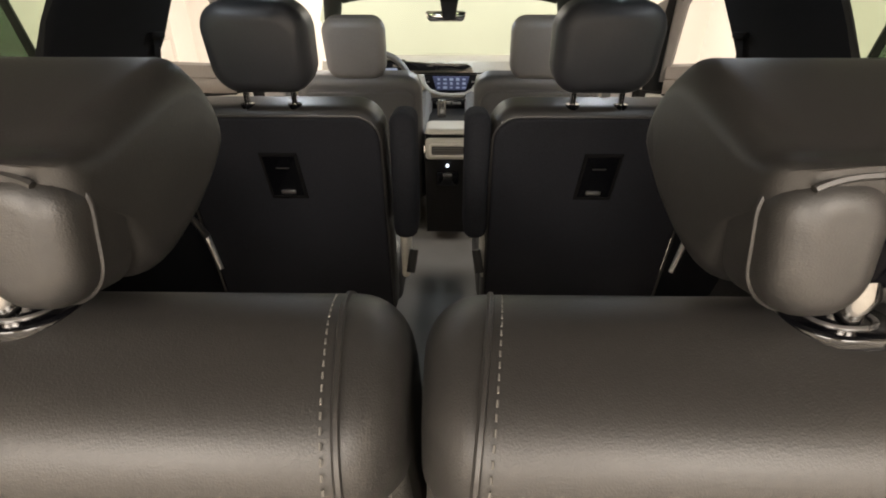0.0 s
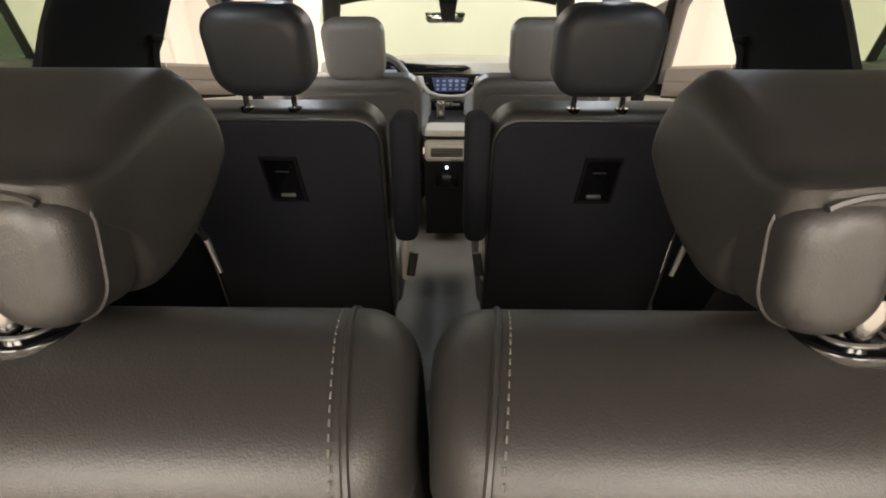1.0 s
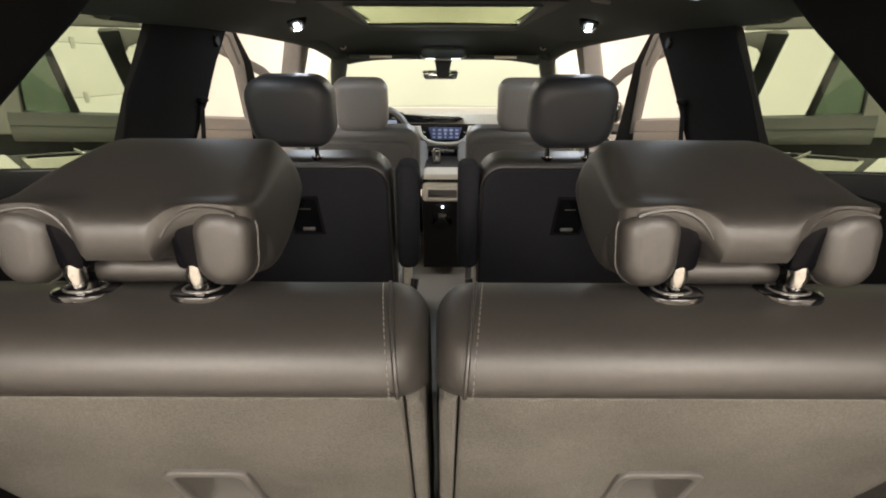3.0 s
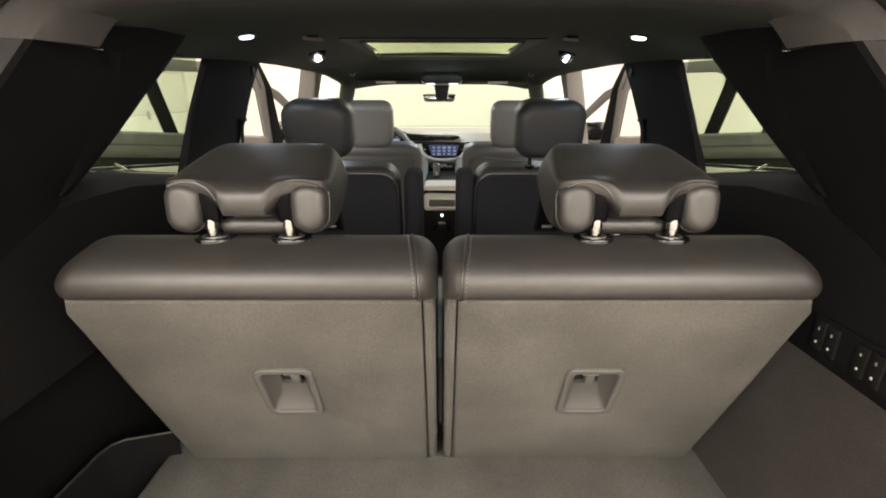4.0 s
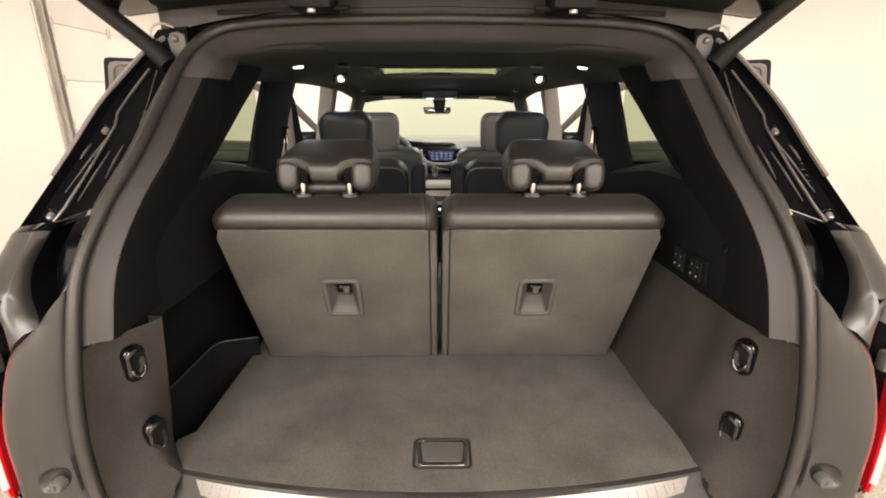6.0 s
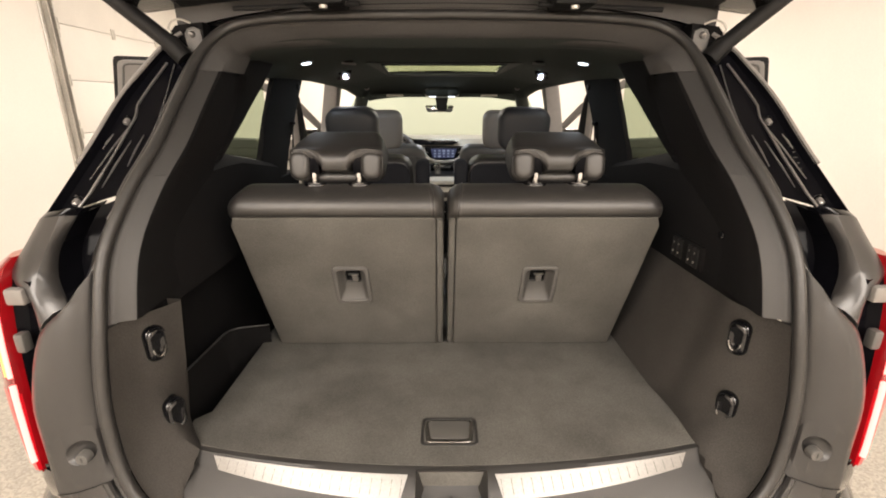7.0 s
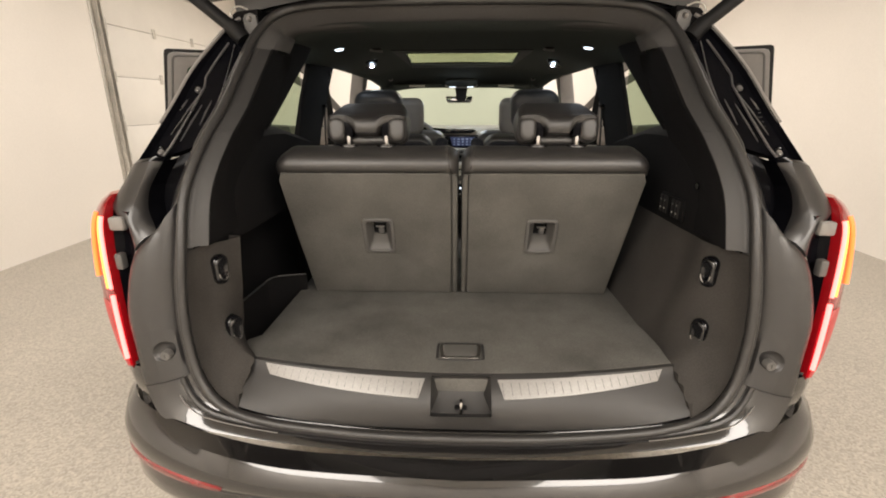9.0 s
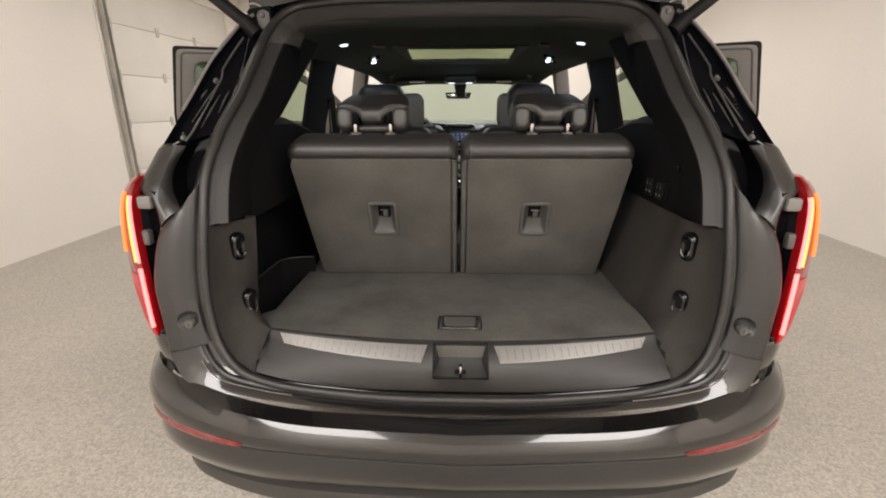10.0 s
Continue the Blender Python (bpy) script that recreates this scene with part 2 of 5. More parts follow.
def plate(outline, depth, bevel=0.0, m=None, holes=(), bm=None):
    """A flat slab: outline of (u, v) in its own xy plane, depth along z."""
    bm = bm or bmesh.new()
    start = len(bm.verts)
    vs = [bm.verts.new((u, v, 0)) for u, v in outline]
    if holes:
        es = [bm.edges.new((vs[i], vs[(i + 1) % len(vs)])) for i in range(len(vs))]
        for h in holes:
            hv = [bm.verts.new((u, v, 0)) for u, v in h]
            es += [bm.edges.new((hv[i], hv[(i + 1) % len(hv)])) for i in range(len(hv))]
        r = bmesh.ops.triangle_fill(bm, edges=es, use_beauty=True)
        faces = [g for g in r["geom"] if isinstance(g, bmesh.types.BMFace)]
    else:
        faces = [bm.faces.new(vs)]
    r = bmesh.ops.extrude_face_region(bm, geom=faces)
    top = [g for g in r["geom"] if isinstance(g, bmesh.types.BMVert)]
    for v in top:
        v.co.z += depth
    if bevel:
        tops = set(top)
        es = [e for v in top for e in v.link_edges if e.verts[0] in tops and e.verts[1] in tops and len(e.link_faces) == 2 and any(len(set(f.verts) & tops) < len(f.verts) for f in e.link_faces)]
        bmesh.ops.bevel(bm, geom=list(set(es)), offset=bevel, segments=3, profile=0.5, affect="EDGES")
    if m is not None:
        bmesh.ops.transform(bm, matrix=m, verts=bm.verts[:] if start == 0 else [v for v in bm.verts if v.index >= start or v.index < 0])
    return bm


def rrect(w, h, r, n=5, cx=0.0, cy=0.0, skew=0.0):
    """A rounded rectangle, counter-clockwise; skew narrows its foot."""
    pts = []
    for (sx, sy, a0) in ((1, 1, 0), (-1, 1, 90), (-1, -1, 180), (1, -1, 270)):
        for k in range(n + 1):
            a = radians(a0 + 90 * k / n)
            x, y = sx * (w / 2 - r) + r * math.cos(a), sy * (h / 2 - r) + r * math.sin(a)
            x *= 1 + skew * (y / h)
            pts.append((cx + x, cy + y))
    return pts


def pad(outline, depth, puff=0.012, m=None, steps=4, foot=0.0, dome=0.0):
    """A cushion: an outline in xy, its crown along z; the rim is rounded by puff (foot: also below). dome: how far the crown swells, as a pillow."""
    cx = (max(p[0] for p in outline) + min(p[0] for p in outline)) / 2
    cy = (max(p[1] for p in outline) + min(p[1] for p in outline)) / 2
    W = max(p[0] for p in outline) - min(p[0] for p in outline)
    H = max(p[1] for p in outline) - min(p[1] for p in outline)

    def ring(inset, z):
        fx, fy = 1 - 2 * inset / W, 1 - 2 * inset / H
        return [(cx + (x - cx) * fx, cy + (y - cy) * fy, z) for x, y in outline]

    rings = []
    if foot:
        for k in range(steps + 1):
            a = radians(90 * (1 - k / steps))
            rings.append(ring(foot * (1 - math.cos(a)), foot * (1 - math.sin(a))))
    else:
        rings.append(ring(0, 0))
    if dome:
        R = min(W, H) * 0.47
        for k in range(1, 13):
            a = radians(90 * k / 12)
            rings.append(ring(R * (1 - max(math.cos(a), 0) ** 0.62), depth - dome + dome * math.sin(a) ** 0.8))
    else:
        for k in range(steps + 1):
            a = radians(90 * k / steps)
            rings.append(ring(puff * (1 - math.cos(a)), depth - puff + puff * math.sin(a)))
    bm = loft(rings)
    if m is not None:
        bmesh.ops.transform(bm, matrix=m, verts=bm.verts[:])
    return bm


def side_x(s, p):
    """The point on the side s of the car."""
    return (s * p.x, p.y, p.z)


def mirror_x(points):
    return [(-p[0], p[1], p[2]) for p in points]

# ---------------------------------------------------------------- the garage
GX0, GX1, GY0, GY1, GZ = -4.17, 4.06, -5.0, 8.2, 3.3
bm = boxed((GX0 - 0.2, GY0 - 0.2, -0.2), (GX1 + 0.2, GY1 + 0.2, 0))
structure("floor", bm, EPOXY, "grey speckled flake epoxy garage floor", "floor")
structure("ceiling", boxed((GX0 - 0.2, GY0 - 0.2, GZ), (GX1 + 0.2, GY1 + 0.2, GZ + 0.15)), CEIL, "plain white painted garage ceiling", "ceiling")
structure("wall_east", boxed((GX1, GY0 - 0.2, 0), (GX1 + 0.2, GY1 + 0.2, GZ)), WALL, "smooth white painted garage wall", "wall")
structure("wall_north", boxed((GX0, GY1, 0), (GX1, GY1 + 0.2, GZ)), WALL, "smooth white painted garage wall", "wall")
structure("wall_south", boxed((GX0, GY0 - 0.2, 0), (GX1, GY0, GZ)), WALL, "smooth white painted garage wall", "wall")
DY0, DY1 = 4.42, 7.6
structure("wall_west", boxed((GX0 - 0.2, GY0 - 0.2, 0), (GX0, DY0, GZ)), WALL, "smooth white painted garage wall", "wall")
structure("wall_west_end", boxed((GX0 - 0.2, DY1, 0), (GX0, GY1 + 0.2, GZ)), WALL, "smooth white painted garage wall", "wall")
structure("wall_west_lintel", boxed((GX0 - 0.2, DY0, 2.95), (GX0, DY1, GZ)), WALL, "smooth white painted garage wall", "wall")

door = thing("sectional_garage_door", "closed white sectional garage door in panels with steel hinges", "garage door", kind="structure")
for k in range(5):
    part("panel", boxed((GX0 - 0.10, DY0 + 0.002, 0.59 * k + 0.004), (GX0 - 0.05, DY1 - 0.002, 0.59 * k + 0.5885), 0.004), DOORW, door)
    for yy in (4.62, 5.55, 6.5):
        if k:
            hinge = part("hinge", boxed((GX0 - 0.05, yy - 0.03, 0.59 * k - 0.06), (GX0 - 0.035, yy + 0.03, 0.59 * k + 0.06), 0.004), STEEL, door)
track = thing("door_track", "galvanised steel vertical roller track of the garage door", "door track", kind="structure")
prof = [(-0.01, -0.035), (0.05, -0.035), (0.05, -0.028), (-0.002, -0.028), (-0.002, 0.028), (0.05, 0.028), (0.05, 0.035), (-0.01, 0.035)]
part("rail", plate(prof, 2.95, m=pose(GX0 + 0.012, DY0 + 0.03, 0.0)), STEEL, track)
part("angle_iron", boxed((GX0, DY0 - 0.07, 0), (GX0 + 0.008, DY0 - 0.006, 2.95), 0.002), STEEL, track)
for k in range(6):
    part("bracket", boxed((GX0 + 0.001, DY0 + 0.066, 0.32 + 0.47 * k), (GX0 + 0.05, DY0 + 0.10, 0.40 + 0.47 * k), 0.004), STEEL, track)
    part("roller", tube([(GX0 + 0.02, DY0 + 0.10, 0.36 + 0.47 * k), (GX0 + 0.02, DY0 + 0.125, 0.36 + 0.47 * k)], 0.014), STEEL, track)

# light panels on the ceiling
for lx, ly, lw, ll, power in PANELS:
    t = thing("ceiling_light", "flat white ceiling light panel, switched on", "ceiling light", pose(lx, ly, 0), "ceiling light panels")
    part("housing", boxed((-lw / 2 - .03, -ll / 2 - .03, 3.26), (lw / 2 + .03, ll / 2 + .03, 3.3), 0.01), CEIL, t)
    part("diffuser", boxed((-lw / 2, -ll / 2, 3.235), (lw / 2, ll / 2, 3.262), 0.01), TUBE, t)

# ---------------------------------------------------------------- car body round the tailgate opening
SEAL = [(0, -.262, .636), (.2, -.260, .638), (.40, -.254, .652), (.52, -.247, .668), (.61, -.238, .70), (.665, -.222, .76), (.692, -.205, .85), (.70, -.19, .96),
        (.694, -.165, 1.10), (.693, -.113, 1.235), (.672, -.03, 1.35), (.648, .05, 1.435), (.632, .15, 1.54), (.607, .25, 1.65), (.56, .305, 1.706), (.48, .328, 1.728), (.31, .339, 1.739), (0, .344, 1.744)]
# outer edge: the deck and the corner panel up to the foot of the pillar pit, then the pillar and the roof
EDGE_LOW = [(0, -.303, .603), (.2, -.300, .608), (.45, -.287, .622), (.62, -.277, .640), (.755, -.262, .662), (.805, -.243, .73), (.825, -.226, .85), (.838, -.208, .96), (.815, -.180, 1.085), (.758, -.162, 1.138)]
EDGE_UP = [(.845, -.072, 1.290), (.80, .05, 1.43), (.775, .14, 1.53), (.745, .22, 1.61), (.70, .285, 1.68), (.60, .33, 1.73), (.35, .345, 1.765), (0, .35, 1.775)]


def whole(half):
    """A loop round the opening from its right half."""
    return half + mirror_x(half)[-2:0:-1]


def resample(half):
    """Points matched to the control points, smoothed."""
    P = [Vector(p) for p in half]
    out = []
    for i in range(len(P) - 1):
        a, b, c = P[max(i - 1, 0)], P[i], P[i + 1]
        d = P[min(i + 2, len(P) - 1)]
        for k in range(4):
            t = k / 4
            out.append(0.5 * (2 * b + (c - a) * t + (2 * a - 5 * b + 4 * c - d) * t * t + (3 * b - a - 3 * c + d) * t ** 3))
    out.append(P[-1])
    return out


S_half = resample(SEAL)
S_loop = whole([tuple(p) for p in S_half])
LOW, UP = 36, 40
O_low, O_up = resample(EDGE_LOW), resample(EDGE_UP)

car = thing("suv_body", "glossy black three-row SUV with its tailgate raised", "car")
PUSH = ((-.05, .03, .10, .17, .24, .40, .62, .86, .95, 1.0), (.03, .015, .018, .012, -.004, -.012, -.018, -.014, -.008, 0.0))
DECK = ((-.05, .03, .10, .25, .45, .50, 1.0), (.03, .015, .016, .012, .006, 0.0, 0.0))
PILLAR_W = ((-.05, .03, .10, .16, .40, .60, .86, .93, .97, 1.0), (.03, .015, .02, .034, .036, .034, .030, .024, .012, 0.0))


def across(seal_pts, edge_pts, table, s=1):
    """Rows from the seal to the outer edge, pushed in and out by the table; the last rows roll over the edge."""
    rows = []
    for w, p in zip(*table):
        rows.append([(s * q.x, q.y + p, q.z) for q in (a.lerp(b, w) for a, b in zip(seal_pts, edge_pts))])
    return rows


SPLIT = 21
PLUG = (.752, -.2365, .845)
half = across(S_half[:SPLIT + 1], O_low[:SPLIT + 1], DECK)
part("sill_deck", loft([mirror_x(r)[:0:-1] + r for r in half], False), PAINT, car, "glossy black painted deck under the opening")
# black bar added along the gap between seal and deck
gap = [S_half[k].lerp(O_low[k], .36) + Vector((0, .004, 0)) for k in range(SPLIT + 1)]
part("gap_filler", tube([(-p.x, p.y, p.z) for p in gap[:0:-1]] + gap, .0085, 8), RUBBER, car, "black bar filling the gap below the seal")
for s in (1, -1):
    rows = across(S_half[SPLIT:LOW + 1], O_low[SPLIT:LOW + 1], PUSH, s)
    tail = [Vector(p) for p in rows[-1]]
    rows.append([(p.x + s * .004, p.y + .012, p.z) for p in tail])
    rows.append([(p.x + s * .004, p.y + .05, p.z) for p in tail])
    bm = loft(rows, False)
    for _ in range(2):
        near = {e for e in bm.edges if min((v.co - Vector((s * PLUG[0], PLUG[1], PLUG[2]))).length for v in e.verts) < .055}
        bmesh.ops.subdivide_edges(bm, edges=list(near), cuts=3, use_grid_fill=True)
    for v in bm.verts:
        r = math.hypot(v.co.x - s * PLUG[0], v.co.z - PLUG[2]) / .024
        if r < 1:
            v.co.y += .010 * (1 - r * r) ** .6 if r > .45 else .010 * .87
    part("corner_panel", bm, JAMB, car, "dark satin corner panel beside the opening")
    part("panel_seam", tube([(s * p.x, p.y, p.z) for p in (S_half[SPLIT].lerp(O_low[SPLIT], w) + Vector((0, float(np.interp(w, *PUSH)) - .0015, 0)) for w in (.28, .4, .5, .62, .75, .86, .95))], .0016, 6), GLOSS, car)
    # pale bar drawn as the highlight along the painted flange
    part("flange_glint", tube([(s * p.x, p.y, p.z) for p in (S_half[k].lerp(O_low[k], .50) + Vector((0, -.003, 0)) for k in range(9, 20))], .0016, 6), EDGE, car)
up = across(S_half[UP:], O_up, PILLAR_W)
part("pillar_panel", loft([r + mirror_x(r)[-2::-1] for r in up], False), PILLAR, car, "gloss black pillar channel beside the opening")
part("roof_flange", loft([[(x, y - .003, z - .002) for x, y, z in r[19:] + mirror_x(r[19:])[-2::-1]] for r in up[2:9]], False), JAMB, car, "satin black flange under the roof edge")

# foot of the pillar: grey strip beside the seal, black pit, rounded shoulder over the lamp
STRIP = [(.758, -.162, 1.138), (.745, -.135, 1.168), (.740, -.110, 1.198), (.738, -.085, 1.235), (.724, -.055, 1.285), (.712, -.032, 1.325)]
PIT = [(.758, -.162, 1.138), (.774, -.147, 1.157), (.795, -.126, 1.190), (.798, -.106, 1.232), (.786, -.090, 1.266), (.768, -.074, 1.302)]
FACET = [(.783, -.172, 1.128), (.805, -.160, 1.164), (.814, -.150, 1.198), (.810, -.130, 1.230), (.801, -.113, 1.264), (.788, -.092, 1.306)]
RIM = [(.812, -.178, 1.095), (.824, -.166, 1.150), (.872, -.140, 1.186), (.884, -.118, 1.208), (.870, -.090, 1.250), (.849, -.070, 1.294)]
for s in (1, -1):
    side = Vector((s, 1, 1))
    strip, pit, facet, rim = (spline(c, 15) for c in (STRIP, PIT, FACET, RIM))
    seal_run = spline(S_half[LOW:UP + 1], 15)
    rows = []
    for w, p in ((-.05, .03), (.03, .015), (.14, .018), (.3, .004), (.6, -.006), (.9, -.003), (1, 0), (1.02, .02)):
        rows.append([side * (a.lerp(b, w) + Vector((0, p, 0))) for a, b in zip(seal_run, strip)])
    part("jamb_strip", loft(rows, False), JAMB, car, "satin black strip beside the seal")
    deep = [[a.lerp(b, w) + Vector((0, .055 * min(1, (a - b).length / .03), .004)) for a, b in zip(strip, pit)] for w in (.12, .5, .88)]
    part("pillar_pit", loft([[side * (p + Vector((0, .004, 0))) for p in r] for r in (strip, *deep, pit)], False), PILLAR, car, "deep black pit at the foot of the pillar")
    rows = [[p + Vector((0, .03, 0)) for p in pit], pit]
    rows += [[a.lerp(b, w) + Vector((0, -q, q * .4)) for a, b in zip(pit, facet)] for w, q in ((.5, .003), (1, 0))]
    rows += [[a.lerp(b, w) + Vector((0, -q, q * .3)) for a, b in zip(facet, rim)] for w, q in ((.2, .003), (.45, .006), (.7, .006), (.9, .003), (1, 0))]
    rows += [[p + Vector((dx, dy, -dz)) for p in rim] for dx, dy, dz in ((.006, .01, .004), (.03, .06, .012), (.055, .16, .02), (.068, .3, .02))]
    part("shoulder", loft([[side * p for p in r] for r in rows], False), JAMB, car, "rounded dark shoulder above the tail lamp")
    top = [Vector(r[-1]) for r in rows[:9]]
    part("shoulder_cap", loft([[side * p for p in top], [side * (p + Vector((0, .022, .010))) for p in top], [side * (p + Vector((0, .05, .006))) for p in top]], False), PILLAR, car)

seal = thing("weatherstrip", "black rubber seal round the tailgate opening", "seal")
part("bulb", tube([tuple(Vector(p) + Vector((0, -0.012, 0))) for p in S_loop], 0.0125, 10, True), RUBBER, seal)
lip = [S_half[k].lerp(O_low[k], .12) for k in range(LOW)] + [S_half[k].lerp(O_up[max(0, k - UP)], .12) for k in range(UP, len(S_half))]
part("lip", tube([tuple(Vector(p) + Vector((0, -.002, 0))) for p in whole([tuple(p) for p in lip])], 0.007, 8, True), RUBBER, seal)

# outer skin from the frame's edge to the sides
def side_skin(s):
    rows = []
    for dx, dy in ((0, 0), (0.012, 0.012), (0.045, 0.06), (0.075, 0.16), (0.09, 0.3)):
        rows.append([(s * (p.x + dx * min(1, max(.30 - .3 * max(0, p.z - 1.5) / .2, (1.32 - p.z) / .12))), p.y + dy, p.z) for p in O_up[:18]])
    part("quarter_skin", loft(rows, False), PAINT, car)
    foot = [(.816, -.236), (.845, -.226), (.875, -.20), (.905, -.15), (.932, -.07), (.952, .06), (.960, .24)]
    part("quarter_foot", loft([[(s * (x - q), y + q, z) for x, y in foot] for z, q in ((.80, .004), (.775, 0), (.74, .002), (.71, .008), (.66, .02))], False), PAINT, car, "body side below the lamp")
    part("corner_gap", loft([[(s * x, y, z) for x, y in ((.798, -.232), (.804, -.226), (.826, -.214), (.84, -.22))] for z in (.81, .74, .68)], False), GLOSS, car, "black gap between deck and body side")
    part("side_panel", loft([[(s * x, y, z) for x, z in ((.90, .32), (.95, .5), (.965, .75), (.96, 1.0), (.93, 1.12), (.84, 1.17))] for y in (0.22, .8, 1.28)], False), PAINT, car)
    part("front_fender", loft([[(s * x, y, z) for x, z in ((.90, .32), (.95, .5), (.96, .75), (.94, .95), (.86, 1.1), (.7, 1.16), (.0, 1.18))] for y in (3.3, 3.9, 4.5, 4.65)], False), PAINT, car)


for s in (1, -1):
    side_skin(s)
roof_rows = []
for y, z in ((0.35, 1.764), (0.6, 1.765), (1.255, 1.748)):
    roof_rows.append([(x, y, z - 0.10 * (abs(x) / .76) ** 3.2) for x in [(-.76 + .0633 * k) for k in range(25)]])
part("rear_roof", loft(roof_rows, False), PAINT, car)
roof_rows = []
for y, z, f in ((2.46, 1.74, 1), (2.60, 1.715, .95), (2.76, 1.66, .86)):
    roof_rows.append([(x * f, y, z - 0.08 * (abs(x) / .76) ** 3.2) for x in [(-.76 + .0633 * k) for k in range(25)]])
part("front_roof", loft(roof_rows, False), PAINT, car)
for s in (1, -1):
    part("roof_rail", tube([(s * .72, .5, 1.79), (s * .735, 1.2, 1.80), (s * .73, 2.4, 1.78)], 0.016), GLOSS, car)
    part("roof_side", loft([[(s * x, y, z) for x, z in ((.36, 1.742), (.55, 1.735), (.70, 1.715), (.76, 1.67), (.75, 1.64))] for y in (1.255, 1.9, 2.46)], False), PAINT, car)

# bumper: rows set in from one plan curve; each row gives inset and height at the middle, at half way, at the corner and along the side
PLAN = spline([(0, -.402, 0), (.31, -.398, 0), (.5, -.385, 0), (.63, -.36, 0), (.74, -.325, 0), (.835, -.28, 0), (.917, -.215, 0), (.963, -.13, 0), (.974, -.03, 0)], 41)
AT = (0, .38, .72, 1)


def bumper_row(inset, height):
    pts = []
    for k, p in enumerate(PLAN):
        u = k / 40
        d = (PLAN[min(k + 1, 40)] - PLAN[max(k - 1, 0)]).normalized()
        n = Vector((-d.y, d.x, 0))
        q = p + n * float(np.interp(u, AT, inset))
        pts.append((q.x if k else 0.0, q.y, float(np.interp(u, AT, height))))
    for _ in range(3):
        pts = [pts[0]] + [(b[0], b[1], (a[2] + 2 * b[2] + c[2]) / 4) for a, b, c in zip(pts, pts[1:], pts[2:])] + [pts[-1]]
    return mirror_x(pts)[:0:-1] + pts


BOTTOM = ((.016, .026, .040, .045), (.432, .434, .413, .40))
rows = [bumper_row(*r) for r in (((.100, .089, .057, .035), (.588, .610, .666, .693)), ((.097, .086, .054, .032), (.598, .619, .675, .70)), ((.030, .030, .026, .018), (.599, .613, .656, .682)), ((.003, .003, .004, .003), (.571, .582, .614, .622)), ((0, 0, .001, .004), (.552, .567, .588, .59)), ((0, .001, .006, .010), (.540, .558, .556, .55)), ((0, .002, .010, .015), (.533, .552, .542, .53)), ((.007, .010, .018, .021), (.526, .544, .532, .521)), ((.004, .008, .014, .018), (.50, .512, .50, .488)), ((.001, .006, .012, .02), (.470, .487, .470, .452)), ((.006, .014, .022, .03), (.452, .462, .445, .43)), BOTTOM)]
part("bumper", loft(rows, False), PAINT, car, "glossy black painted rear bumper")
# black bar laid in the step to darken the crease as shade would
part("bumper_crease_shade", tube(bumper_row((.005, .008, .0165, .020), (.524, .542, .530, .519)), .0030, 6), RUBBER, car, "dark line for the shade in the bumper crease")
rows = [bumper_row(*r) for r in (BOTTOM, ((.044, .054, .07, .075), (.426, .428, .404, .39)), ((.040, .050, .068, .09), (.412, .412, .392, .378)), ((.018, .029, .058, .10), (.405, .405, .386, .372)), ((.012, .024, .054, .10), (.385, .384, .366, .355)), ((.016, .028, .056, .104), (.362, .360, .346, .338)), ((.045, .06, .09, .13), (.345, .345, .332, .325)), ((.12, .13, .15, .18), (.28, .28, .27, .27)))]
part("bumper_valance", loft(rows, False), PLASTIC_V, car, "dark grey lower bumper valance")
for s in (1, -1):
    pts = []
    for k in range(21):
        u = .500 + .345 * k / 20
        p = PLAN[int(u * 40)].lerp(PLAN[min(40, int(u * 40) + 1)], u * 40 - int(u * 40))
        d = (PLAN[min(int(u * 40) + 1, 40)] - PLAN[int(u * 40)]).normalized()
        n = Vector((-d.y, d.x, 0))
        pts.append((p + n * (float(np.interp(u, AT, (-.003, -.001, .005, .010))) - .001), float(np.interp(u, AT, (.541, .5555, .5515, .545))), .0012 + .0130 * math.sin(math.pi * (k / 20) ** .75) ** .7, n))
    part("bumper_reflector", loft([[(s * (p + n * .003).x, (p + n * .003).y, z - h) for p, z, h, n in pts], [(s * (p - n * .002).x, (p - n * .002).y, z - h * .5) for p, z, h, n in pts], [(s * (p - n * .002).x, (p - n * .002).y, z + h * .5) for p, z, h, n in pts], [(s * (p + n * .003).x, (p + n * .003).y, z + h) for p, z, h, n in pts]], False), RED, car, "thin red bumper reflector")

# tail lamps: sections from the panel's edge over the light strips to the body side
LAMP_Z = (1.225, 1.205, 1.16, 1.08, 1.00, .92, .84, .80, .79)
INNER = ((.886, .886, .885, .880, .870, .860, .850, .846, .848), (-.104, -.130, -.152, -.170, -.188, -.202, -.215, -.219, -.215))
STRIPX = ((.890, .890, .893, .888, .877, .867, .856, .850, .850), (-.112, -.140, -.164, -.180, -.196, -.209, -.221, -.224, -.217))
AMBER = ((.904, .912, .926, .940, .935, .918, .888, .866, .856), (-.100, -.125, -.142, -.143, -.157, -.177, -.202, -.214, -.212))
OUTER = ((.915, .940, .966, .980, .976, .958, .922, .880, .860), (-.06, -.075, -.078, -.076, -.082, -.10, -.145, -.19, -.205))


def lamp_line(table, n=26, z0=.79, z1=1.225):
    pts = spline([(x, y, z) for x, y, z in zip(*table, LAMP_Z)], 60)
    out = []
    for k in range(n):
        z = z1 + (z0 - z1) * k / (n - 1)
        out.append(Vector([float(np.interp(z, [p.z for p in pts[::-1]], [p[c] for p in pts[::-1]])) for c in (0, 1)] + [z]))
    return out


